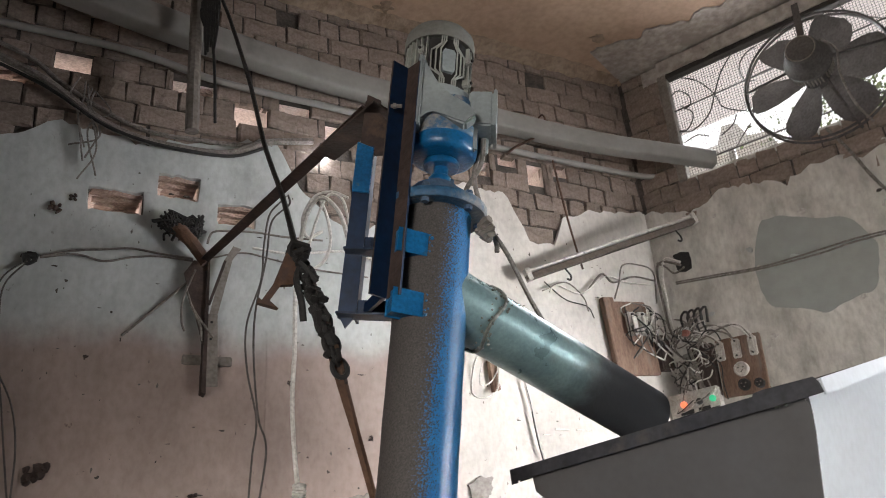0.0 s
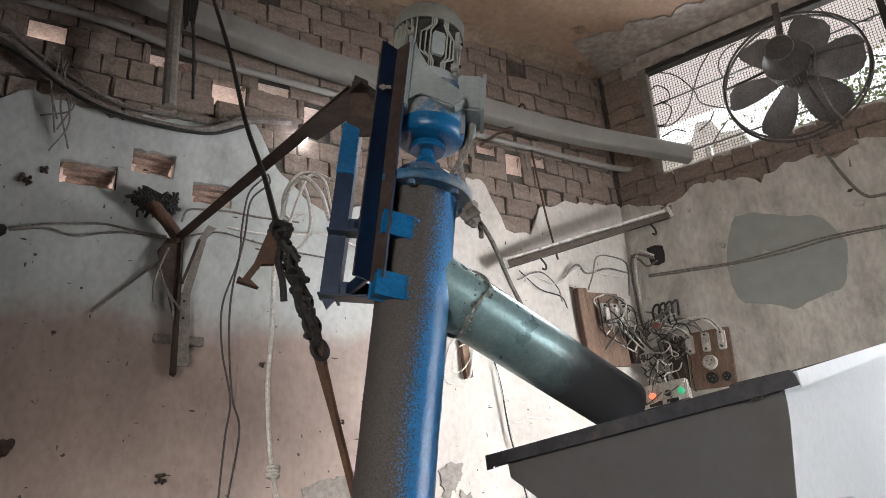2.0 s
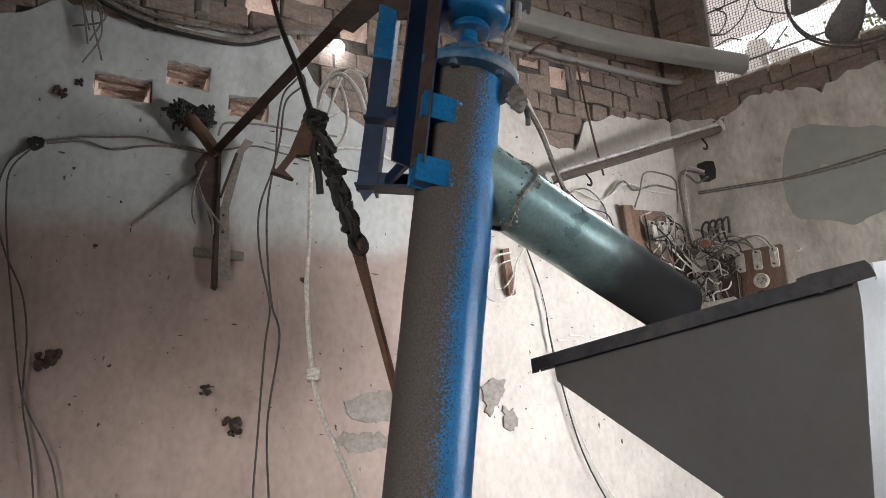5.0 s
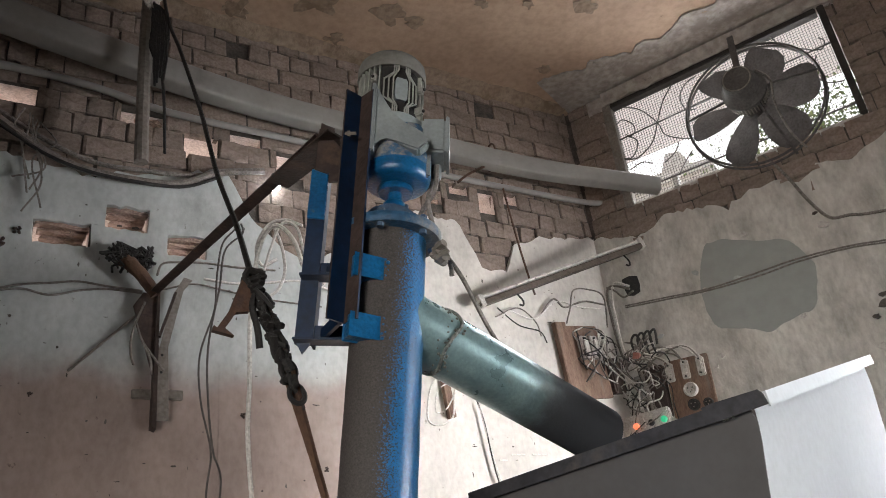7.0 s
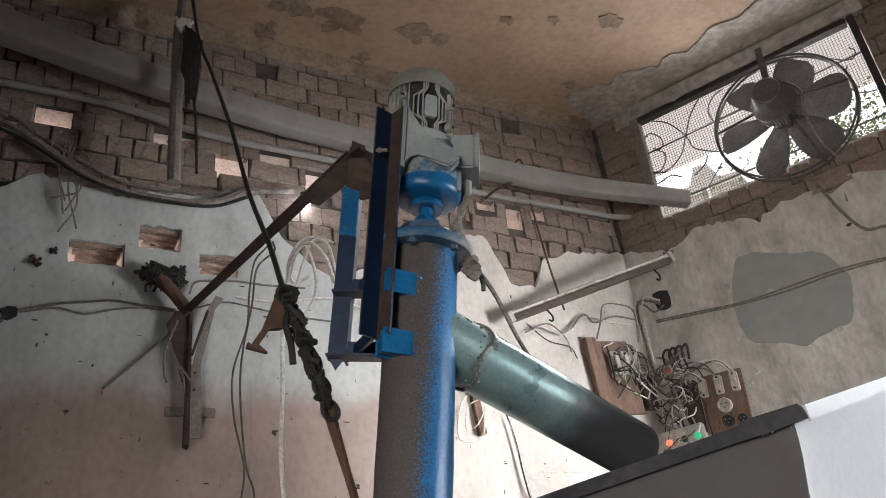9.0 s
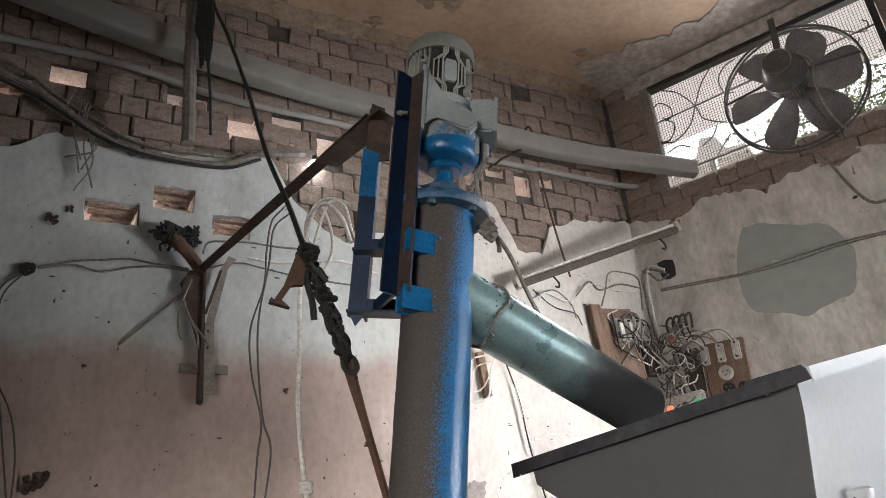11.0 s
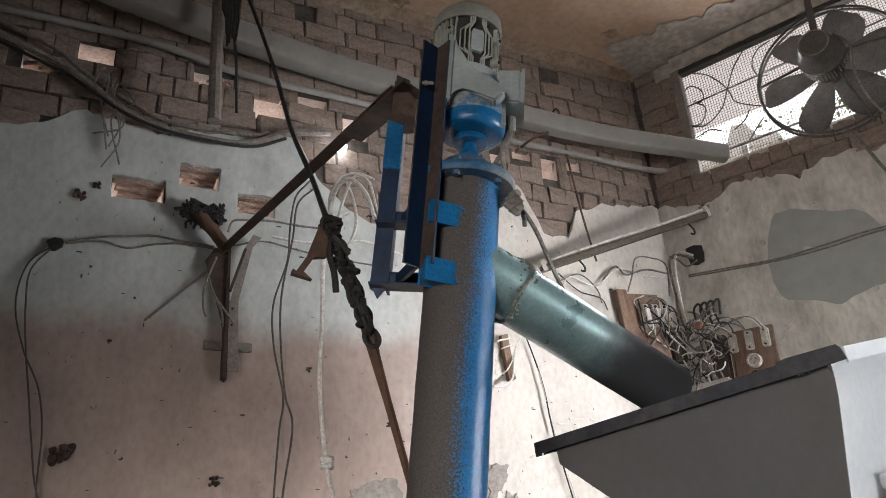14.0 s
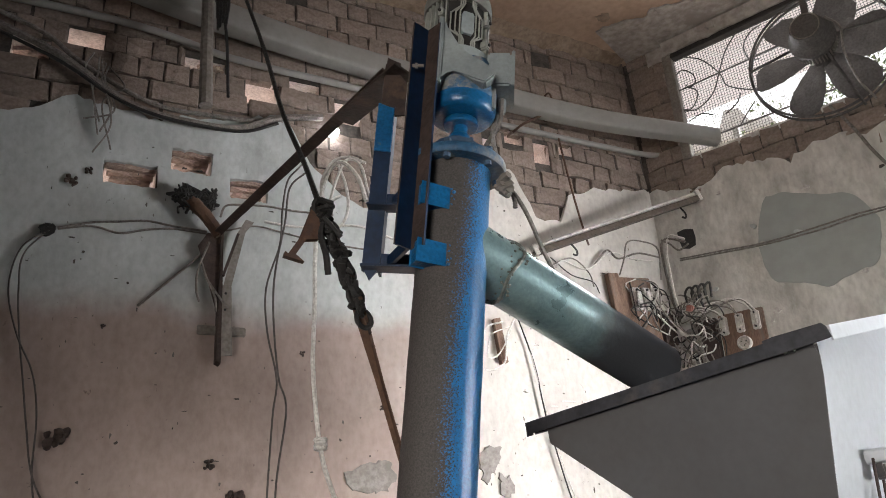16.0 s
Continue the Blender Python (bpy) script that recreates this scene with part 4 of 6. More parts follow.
# ---- duct and thin pipe under the ceiling ----


def build_duct():
    line = smooth_line([(-1.6, 3.16, 4.46), (-0.95, 3.22, 4.43), (-0.32, 3.30, 4.36), (0.33, 3.38, 4.30), (1.123, 3.455, 4.262), (2.0, 3.44, 4.225), (2.7, 3.33, 4.13), (3.30, 3.14, 4.035), (3.50, 3.07, 4.0)], 6)
    bm = bmesh.new()
    rings = []
    for i, q in enumerate(line):
        way = (line[min(i + 1, len(line) - 1)] - line[max(i - 1, 0)]).normalized()
        side = Vector((-way.y, way.x, 0)).normalized()
        up = way.cross(side)
        r = interp(q.x, [(-1.6, 0.085), (-0.32, 0.08), (0.33, 0.076), (1.12, 0.072), (2.2, 0.066), (3.8, 0.052)])
        sq = lambda c: math.copysign(abs(c) ** 0.32, c)
        rings.append([bm.verts.new(q + r * 0.97 * (side * 0.8 * sq(math.cos(k * math.pi / 14)) + up * sq(math.sin(k * math.pi / 14)))) for k in range(28)])
    for a, b in zip(rings, rings[1:]):
        for k in range(28):
            bm.faces.new((a[k], a[(k + 1) % 28], b[(k + 1) % 28], b[k]))
    for r in (rings[0][::-1], rings[-1]):
        bm.faces.new(r)
    duct = empty("box_duct", Matrix.Translation((0, 0, 0)), "dusty pale square duct slung along the brick wall", "duct")
    part("tube", bm, PVC, duct, smooth=True)
    bm = bmesh.new()
    c = Vector((2.47, 3.452, 4.24))
    sweep(bm, [c + Vector((0.02 * math.sin(a), 0.088 * math.sin(a), 0.088 * math.cos(a))) for a in [math.pi * 2 * k / 12 for k in range(13)]], 0.006, 6, 3)
    sweep(bm, [c + Vector((-0.01, -0.06, -0.065)), c + Vector((-0.10, -0.05, -0.12)), c + Vector((-0.2, 0.0, -0.17)), c + Vector((-0.24, 0.06, -0.2))], 0.008, 6, 4)
    part("tie", bm, RUST, duct, "rusty wire tie", smooth=True)
    cable("thin_pipe", [(-1.4, 3.5, 4.2), (-0.078, 3.504, 4.216), (0.506, 3.504, 4.134), (1.133, 3.504, 4.114), (2.039, 3.504, 4.074), (3.118, 3.504, 4.067), (3.40, 3.46, 4.062)],
          0.019, PVC, "dusty thin conduit pipe below the duct pipe", "pipe", n=14)


build_duct()

# ---- fan window ----
win = empty("window_1", right_frame(0, 0), "high barred window with wire mesh and scroll ironwork", "window", kind="structure")


def build_window():
    x0, x1, z0, z1 = WIN
    for a in ((x0 - 0.05, x0 + 0.012, z0 - 0.02, z1 + 0.02), (x1 - 0.012, x1 + 0.03, z0, z1 + 0.02), (x0 + 0.012, x1 - 0.02, z1 - 0.018, z1 + 0.02)):
        part("window_frame", boxed(a[0], a[1], -0.014, 0.06, a[2], a[3], bevel=0.006), DUSTY_IRON if a[0] < x0 else FRAME, win, "worn dusty timber frame")
    bm = bmesh.new()
    n = 78
    for i in range(n):
        x = x0 + 0.02 + (x1 - x0 - 0.04) * i / (n - 1) + random.uniform(-0.001, 0.001)
        box(bm, x - 0.0015, x + 0.0015, 0.040, 0.0415, z0, z1)
    for i in range(44):
        z = z0 + (z1 - z0) * i / 43
        box(bm, x0, x1, 0.042, 0.0435, z - 0.0011, z + 0.0011)
    tagged(part("wire_mesh", bm, FANM, win, "fine sooty wire mesh"), kind="stuff")
    for z, t in ((4.47, -0.02), (4.05, 0.0)):
        part("bar", boxed(x0, x1, 0.024, 0.032, -0.0045, 0.0045, m=Matrix.Translation((0, 0, z)) @ Matrix.Rotation(t, 4, "Y")), FANM, win)
    for pts in (((0.793, 4.733), (0.693, 4.625), (0.622, 4.49), (0.553, 4.357), (0.435, 4.289), (0.337, 4.314)),
                ((0.413, 4.721), (0.528, 4.637), (0.62, 4.481), (0.647, 4.372), (0.75, 4.289), (0.86, 4.235)),
                ((0.337, 4.605), (0.39, 4.622), (0.451, 4.557), (0.455, 4.491), (0.412, 4.469), (0.39, 4.501)),
                ((0.403, 4.474), (0.449, 4.429), (0.444, 4.368), (0.393, 4.309), (0.339, 4.324)),
                ((0.946, 4.70), (0.869, 4.679), (0.81, 4.604), (0.82, 4.492), (0.882, 4.459)),
                ((0.72, 4.274), (0.678, 4.213), (0.597, 4.171)), ((0.353, 4.223), (0.451, 4.24), (0.52, 4.2)), ((0.79, 4.179), (0.721, 4.112), (0.672, 4.056)),
                ((1.652, 4.50), (1.70, 4.49), (1.722, 4.537), (1.697, 4.573)), ((1.45, 4.73), (1.50, 4.62), (1.58, 4.56), (1.652, 4.50)), ((1.652, 4.46), (1.60, 4.35), (1.66, 4.25), (1.74, 4.22))):
        part("scroll", sweep(bmesh.new(), [(x, 0.03, z) for x, z in pts], 0.0045, 5, 5), FANM, win, smooth=True)
    part("lintel", boxed(x0 - 0.16, x1 + 0.06, 0.004, 0.05, z1 + 0.004, CEIL + 0.02), CEIL_GREY, win)
    part("window_sill", boxed(x0, x1, 0.02, 0.2, z0 - 0.03, z0 + 0.01, bevel=0.006), PLASTER_R, win)
    part("post", boxed(0.585, 0.625, 0.14, 0.18, z0, z0 + 0.16), PVC, win, "pale stub of pipe outside")


build_window()

# pale hazy daylight beyond the window, far outside
hz_mat = glow("rosy_haze", (1.0, 0.885, 0.85), 0.80)
bm = boxed(-9, 11, 9.0, 9.1, -2, 22)
bd = part("backdrop", bm, hz_mat)
bd.matrix_world = right_frame(0, 0)
tagged(bd, "pale overexposed daylight haze beyond the window", "backdrop", kind="structure")
bd = part("backdrop", boxed(-9, 11, 8.0, 8.1, -2, 8.97), glow("white_haze", (1.0, 1.0, 1.0), 2.0))
bd.matrix_world = right_frame(0, 0)
tagged(bd, "white overexposed sky low beyond the window", "backdrop", kind="structure")
# added glowing sheet behind the wall, there to brighten the hole reveals
bd = part("backdrop", boxed(-12, 7.8, YB + 5.0, YB + 5.1, -1, 14), glow("vent_glow", (1.0, 0.92, 0.87), 4.0))
tagged(bd, "added glowing sheet that lights the vent holes from outside", "backdrop", kind="structure")
leaf = material("far_foliage", (0.10, 0.14, 0.05), (0.22, 0.27, 0.11), scale=3, fine=12, rough=0.9)


def build_bush():
    """A far tree crown, seen small through the mesh."""
    tree = empty("tree", right_frame(1.25, 0, -6.5), "pale sunlit tree crown beyond the window", "tree")
    bm = bmesh.new()
    for _ in range(1500):
        c = Vector((random.gauss(0, 0.6), random.gauss(0, 0.4), 7.45 + random.gauss(0, 0.28)))
        r = random.uniform(0.02, 0.05)
        n = Vector([random.uniform(-1, 1) for _ in range(3)]).normalized()
        a = n.orthogonal().normalized() * r
        b = n.cross(a) * 0.6
        bm.faces.new([bm.verts.new(c + q) for q in (a, b, -a, -b)])
    part("crown", bm, leaf, tree)
    part("trunk", sweep(bmesh.new(), [(0, 0, -0.25), (0.1, 0, 2.5), (0.0, 0.1, 7.45)], 0.1, 8, 4, radii=(0.16, 0.06)), WOOD, tree, smooth=True)


build_bush()


def build_neighbour():
    """The roof line of a house across the yard."""
    house = empty("house", right_frame(-0.85, 0, -6.5), "neighbouring house with a low parapet, haze put into its pale tone", "house")
    # pale material puts the haze of distance into the house's colour
    part("wall", boxed(-1.6, 0.45, 0, 1.2, -0.25, 7.45), PALE, house)
    part("roof", prism(bmesh.new(), [(-1.75, 7.45), (0.55, 7.45), (0.50, 7.58), (0.22, 7.62), (0.10, 7.90), (-0.12, 7.95), (-0.25, 7.66), (-1.75, 7.66)], -0.05, 1.25), PALE, house, "stepped grey roof parapet")


build_neighbour()

# ---- exhaust fan ----
fan = empty("exhaust_fan", right_frame(1.235, 4.25, 0.05), "sooty exhaust fan with six broad blades in a round frame", "fan")


def build_fan():
    R = 0.415
    bm = bmesh.new()
    for r, y in ((R, 0.0), (R * 0.99, -0.045)):
        sweep(bm, [(r * math.cos(a), y, r * math.sin(a)) for a in [2 * math.pi * k / 32 for k in range(33)]], 0.0085, 6, 2)
    part("ring", bm, FANM, fan, smooth=True)
    for k in range(6):
        a = radians(-5 + 60 * k)
        bm = bmesh.new()
        rows = []
        for i, (r, w) in enumerate(((0.06, 0.10), (0.11, 0.15), (0.17, 0.20), (0.24, 0.235), (0.31, 0.24), (0.36, 0.205), (0.388, 0.12))):
            tw = radians(30 - 2.5 * i)
            rows.append([bm.verts.new((r, -0.02 - math.sin(tw) * w * (j / 6 - 0.5) + 0.010 * (1 - (2 * j / 6 - 1) ** 2), math.cos(tw) * w * (j / 6 - 0.5) + 0.008 * i)) for j in range(7)])
        for p, q in zip(rows, rows[1:]):
            for j in range(6):
                bm.faces.new((p[j], q[j], q[j + 1], p[j + 1]))
        bmesh.ops.solidify(bm, geom=bm.faces[:], thickness=0.003)
        bmesh.ops.rotate(bm, matrix=Matrix.Rotation(-a, 3, "Y"), verts=bm.verts, cent=(0, 0, 0))
        part("blade", bm, FANM, fan, smooth=True)
    turn = Matrix.Rotation(radians(90), 4, "X")
    part("hub", lathe(bmesh.new(), [(0.055, -0.03), (0.075, -0.02), (0.08, 0.06), (0.06, 0.10)], 28, turn), FANM, fan, smooth=True)
    motor = part("motor", lathe(bmesh.new(), [(0.06, 0.09), (0.108, 0.13), (0.112, 0.20), (0.127, 0.205), (0.130, 0.215), (0.130, 0.235), (0.122, 0.245), (0.108, 0.26), (0.098, 0.31), (0.092, 0.355), (0.084, 0.375),
                                              (0.082, 0.372), (0.060, 0.376), (0.02, 0.378)], 44, turn), FANM, fan, "round sooty fan motor", smooth=True)
    for k in range(40):
        a = 2 * math.pi * k / 40
        part("vent_rib", boxed(-0.003, 0.003, -0.205, -0.125, 0.106, 0.121, m=Matrix.Rotation(a, 4, "Y")), DUSTY_IRON, motor)
    part("end_ring", sweep(bmesh.new(), [(0.078 * math.cos(a), -0.377, 0.078 * math.sin(a)) for a in [2 * math.pi * k / 24 for k in range(25)]], 0.004, 5, 2), DUSTY_IRON, motor, smooth=True)
    for x0, y0, z0, x1, y1, z1, w in ((0.0, -0.22, 0.10, 0.0, -0.03, 0.54, 0.02), (0.05, -0.20, -0.10, 0.14, -0.03, -0.43, 0.008), (-0.11, -0.19, 0.0, -0.41, -0.03, 0.07, 0.010), (0.11, -0.19, 0.0, 0.41, -0.03, 0.05, 0.010)):
        p, q = Vector((x0, y0, z0)), Vector((x1, y1, z1))
        part("bracket_arm", boxed(-w, w, -0.005, 0.005, 0, (q - p).length, bevel=0.002, m=along(p, q)), FANM, fan)
    part("wire", sweep(bmesh.new(), [(0.10, -0.26, 0.08), (0.155, -0.24, -0.01), (0.13, -0.16, -0.12), (0.15, -0.1, -0.3), (0.2, -0.04, -0.42)], 0.007, 6, 5), DUSTC, fan, smooth=True)


build_fan()

# ---- things on the back wall ----


def build_wall_bracket():
    br = empty("wall_bracket", Matrix.Translation((0.48, YB, 3.1)), "rusty angle-iron bracket and strut holding the conveyor to the wall", "bracket")
    o = Vector((0.48, YB, 3.1))
    at = lambda x, z, y=3.5: Vector((x, y, z)) - o
    bm = prism(bmesh.new(), [(0.486, 3.10), (0.497, 3.10), (0.511, 2.465), (0.491, 2.475)], 3.484, YB - 0.004)
    bmesh.ops.translate(bm, vec=-o, verts=bm.verts)
    part("post", bm, IRON, br, "dark rusty angle-iron post")
    bm = prism(bmesh.new(), [(0.497, 2.84), (0.545, 2.84), (0.562, 2.505), (0.511, 2.50)], 3.492, 3.498)
    bmesh.ops.translate(bm, vec=-o, verts=bm.verts)
    bar = part("side_bar", bm, DUSTY_IRON, br, "dusty face of the angle-iron post")
    # black discs paint the shade of the bolt holes
    for z in (2.80, 2.72):
        part("bolt_hole_disc", lathe(bmesh.new(), [(0.006, 0), (0.006, 0.003)], 8, Matrix.Translation(at(0.520, z, 3.492)) @ Matrix.Rotation(radians(90), 4, "X")), BLACKC, bar)
    bm = prism(bmesh.new(), [(0.508, 2.835), (0.545, 2.84), (0.600, 3.12), (0.640, 3.18), (0.600, 3.19), (0.556, 3.10)], 3.488, 3.494)
    bmesh.ops.translate(bm, vec=-o, verts=bm.verts)
    part("bent_leg", bm, DUSTY_IRON, br, "dusty bent flat bar")
    part("brace", boxed(-0.011, 0.011, -0.006, 0.006, 0, 0.23, m=along(at(0.502, 2.88, 3.478), at(0.563, 3.10, 3.478))), IRON, br)
    bm = prism(bmesh.new(), [(0.385, 3.03), (0.425, 3.10), (0.484, 3.10), (0.492, 2.68)], 3.500, 3.506)
    bmesh.ops.translate(bm, vec=-o, verts=bm.verts)
    part("dark_wedge", bm, IRON, br, "dark tapering wedge beside the post")
    part("wall_plate", boxed(0.409 - o.x, 0.628 - o.x, 3.536 - o.y, YB + 0.002 - o.y, 2.612 - o.z, 2.655 - o.z, bevel=0.004), DUSTY_IRON, br)
    bm = sweep(bmesh.new(), [at(0.475, 3.075, 3.46), at(0.42, 3.15, 3.455), at(0.36, 3.22, 3.47), at(0.31, 3.275, 3.51)], 0.032, 10, 6, radii=(0.027, 0.037))
    for v in bm.verts:
        v.co += Vector([0.006 * noise.noise(v.co * 40 + Vector((k * 7, 0, 0))) for k in range(3)])
    part("arm", bm, RUST, br, "gnarled wooden arm end", smooth=True)
    for pts in (((0.431, 3.04), (0.386, 2.891), (0.386, 2.789), (0.401, 2.741)), ((0.401, 2.932), (0.435, 2.845), (0.528, 2.72)), ((0.422, 2.869), (0.468, 2.772), (0.476, 2.70))):
        part("loose_wire", sweep(bmesh.new(), [at(x, z, 3.47) for x, z in pts], 0.005, 6, 5), DUSTC, br, smooth=True)
    a, b = Vector((0.478, 3.48, 3.08)), mpoint(-0.185, 0.062, 0.565)
    bm = angle_iron(bmesh.new(), (b - a).length, 0.036, 0.006)
    bmesh.ops.transform(bm, matrix=along(a - o, b - o) @ Matrix.Rotation(radians(70), 4, "Z"), verts=bm.verts)
    part("strut", bm, IRON, br, "long angle-iron strut")
    bm = prism(bmesh.new(), [(-0.045, 0), (0.03, -0.02), (0.045, 0.36), (-0.03, 0.40)], -0.003, 0.003)
    bmesh.ops.transform(bm, matrix=along(b + (a - b) * 0.17 - o, b - o), verts=bm.verts)
    part("gusset", bm, IRON, br)
    bm = bmesh.new()
    for k in range(80):
        c = Vector((random.uniform(0.275, 0.44), 3.50, 3.29 - abs(random.gauss(0, 0.035))))
        pts = [c + Vector((random.gauss(0, 0.022), random.uniform(-0.05, 0.02), random.gauss(0, 0.020))) - o for _ in range(4)]
        sweep(bm, pts, random.uniform(0.004, 0.009), 5, 3)
    tagged(part("rag", bm, BLACKC, br, "black rag stuffed in the wall hole", smooth=True), kind="stuff")


build_wall_bracket()
cable("sagging_cable", [(-1.0, 3.494, 4.2), (-0.418, 3.494, 3.985), (-0.266, 3.484, 3.905), (-0.083, 3.484, 3.782), (0.099, 3.484, 3.704), (0.334, 3.484, 3.682), (0.552, 3.494, 3.704), (0.751, 3.494, 3.808), (0.995, 3.504, 3.871)],
      0.019, DUSTC, "thick dusty cable sagging along the wall", group="wall cables")
cable("sagging_cable", [(-1.0, 3.51, 4.25), (-0.432, 3.514, 4.079), (-0.248, 3.514, 3.956), (-0.038, 3.514, 3.837), (0.173, 3.514, 3.763), (0.414, 3.514, 3.765), (0.639, 3.514, 3.782), (0.846, 3.514, 3.855)],
      0.012, DUSTC, "thick dusty cable sagging along the wall", group="wall cables")
cable("sagging_cable", [(-1.0, 3.49, 4.15), (-0.43, 3.49, 3.95), (-0.24, 3.48, 3.86), (-0.05, 3.47, 3.74), (0.15, 3.47, 3.68), (0.38, 3.47, 3.665), (0.58, 3.49, 3.69), (0.75, 3.5, 3.78)],
      0.009, BLACKC, "thin black cable sagging along the wall", group="wall cables")
for i in range(6):
    x = random.uniform(-0.16, -0.08)
    z = 4.12 - (x + 0.3) * 0.9
    cable("frayed_wire", [(x, 3.5, z), (x + random.uniform(-0.05, 0.08), 3.47, z - 0.12), (x + random.uniform(-0.06, 0.1), 3.48, z - random.uniform(0.2, 0.34)),
                          (x + random.uniform(-0.06, 0.14), 3.5, z - random.uniform(0.34, 0.5))], 0.0045, DUSTC, "frayed dusty wire hanging from the brick hole", group="frayed wires", n=5)
for nm, pts, r, mt in (
    ("wall_wire", [(-0.212, 3.524, 3.050), (-0.075, 3.524, 3.095), (0.036, 3.524, 3.115), (0.152, 3.524, 3.135), (0.273, 3.524, 3.125), (0.424, 3.52, 3.116)], 0.007, DUSTC),
    ("wall_wire", [(-0.211, 3.524, 3.045), (-0.073, 3.524, 3.077), (0.042, 3.524, 3.058), (0.156, 3.524, 3.091), (0.274, 3.524, 3.111), (0.424, 3.52, 3.105)], 0.007, DUSTC),
    ("wall_wire", [(-0.244, 3.53, 3.040), (-0.339, 3.52, 2.933), (-0.361, 3.52, 2.750), (-0.306, 3.52, 2.557), (-0.228, 3.52, 2.396), (-0.190, 3.52, 2.215), (-0.177, 3.52, 1.976), (-0.120, 3.52, 1.731), (-0.07, 3.52, 1.4)], 0.0055, WIREC),
    ("wall_wire", [(-0.244, 3.53, 3.040), (-0.325, 3.52, 2.908), (-0.324, 3.52, 2.753), (-0.296, 3.52, 2.558), (-0.259, 3.52, 2.371), (-0.220, 3.52, 2.170), (-0.173, 3.52, 1.976), (-0.05, 3.52, 1.733), (0.02, 3.52, 1.4)], 0.0055, WIREC),
    ("wall_wire", [(0.484, 3.524, 3.204), (0.507, 3.524, 3.267), (0.586, 3.524, 3.285), (0.709, 3.524, 3.296), (0.851, 3.524, 3.291), (1.056, 3.524, 3.298)], 0.008, DUSTC),
    ("wall_wire", [(0.513, 3.524, 3.134), (0.657, 3.524, 3.178), (0.795, 3.524, 3.161), (0.994, 3.524, 3.134), (1.3, 3.524, 3.12)], 0.006, DUSTC),
    ("wall_wire", [(0.70, 3.524, 3.21), (0.85, 3.52, 3.20), (1.0, 3.52, 3.22), (1.2, 3.52, 3.25), (1.4, 3.52, 3.2)], 0.009, WHITEC),
    ("wall_wire", [(1.526, 3.524, 3.233), (1.681, 3.524, 3.098), (1.870, 3.524, 2.950)], 0.006, DUSTC),
    ("wall_wire", [(2.08, 3.53, 2.95), (2.151, 3.524, 2.722), (2.199, 3.524, 2.538), (2.224, 3.524, 2.328), (2.248, 3.524, 2.196), (2.353, 3.53, 1.791), (2.50, 3.53, 1.5), (2.72, 3.53, 1.2)], 0.006, BLACKC),
    ("wall_wire", [(2.10, 3.53, 2.90), (2.17, 3.524, 2.66), (2.21, 3.524, 2.45), (2.25, 3.524, 2.25), (2.36, 3.53, 1.85), (2.52, 3.53, 1.55), (2.75, 3.53, 1.25)], 0.005, WHITEC),
    ("wall_wire", [(2.023, 3.52, 2.788), (1.897, 3.504, 2.732), (1.846, 3.504, 2.548), (1.908, 3.504, 2.506), (1.998, 3.504, 2.555), (2.032, 3.504, 2.710), (2.118, 3.52, 2.842)], 0.007, WHITEC),
    ("wall_wire", [(2.06, 3.52, 2.76), (1.93, 3.504, 2.70), (1.90, 3.504, 2.58), (1.97, 3.504, 2.60), (2.06, 3.504, 2.74)], 0.005, WHITEC),
    ("wall_wire", [(2.43, 3.53, 3.16), (2.481, 3.524, 3.204), (2.656, 3.524, 3.169), (2.847, 3.524, 3.299), (3.016, 3.524, 3.280), (3.195, 3.52, 3.281)], 0.007, WHITEC),
    ("wall_wire", [(2.376, 3.524, 3.158), (2.545, 3.524, 3.229), (2.66, 3.524, 3.15), (2.685, 3.524, 3.06)], 0.006, DUSTC),
    ("wall_wire", [(2.4, 3.53, 3.22), (2.53, 3.524, 3.12), (2.68, 3.524, 3.09), (2.72, 3.524, 3.02)], 0.005, BLACKC),
    ("wall_wire", [(2.72, 3.53, 3.21), (2.828, 3.524, 3.316), (2.905, 3.524, 3.268), (3.069, 3.524, 3.324), (3.22, 3.50, 3.305)], 0.009, DUSTC),
    ("wall_wire", [(2.9, 3.53, 3.16), (2.93, 3.5, 3.26), (2.98, 3.5, 3.38), (3.1, 3.5, 3.40), (3.2, 3.48, 3.35), (3.2, 3.5, 3.15)], 0.007, DUSTC),
):
    cable(nm, pts, r * 0.72, mt, {DUSTC.name: "dusty grey wire fixed loosely along the plaster wall", BLACKC.name: "thin black wire hanging on the plaster wall", WIREC.name: "thin brown-black wire hanging on the plaster wall", WHITEC.name: "pale wire looped on the plaster wall"}[mt.name], group="wall wires", n=6)
tagged(part("thin_rod", rod(bmesh.new(), (0.149, 3.545, 2.725), (0.410, 3.53, 3.002), 0.006, 7), DUSTY_IRON), "thin grey rod below the bracket", "stick")
tagged(part("knot", (lambda b: [sweep(b, [(-0.25 + random.uniform(-.03, .03), 3.53, 3.04 + random.uniform(-.03, .03)) for _ in range(4)], 0.008, 5, 3) for _ in range(6)] and b)(bmesh.new()), BLACKC, smooth=True),
       "knot of dark wires on a wall nail", "wire knot")
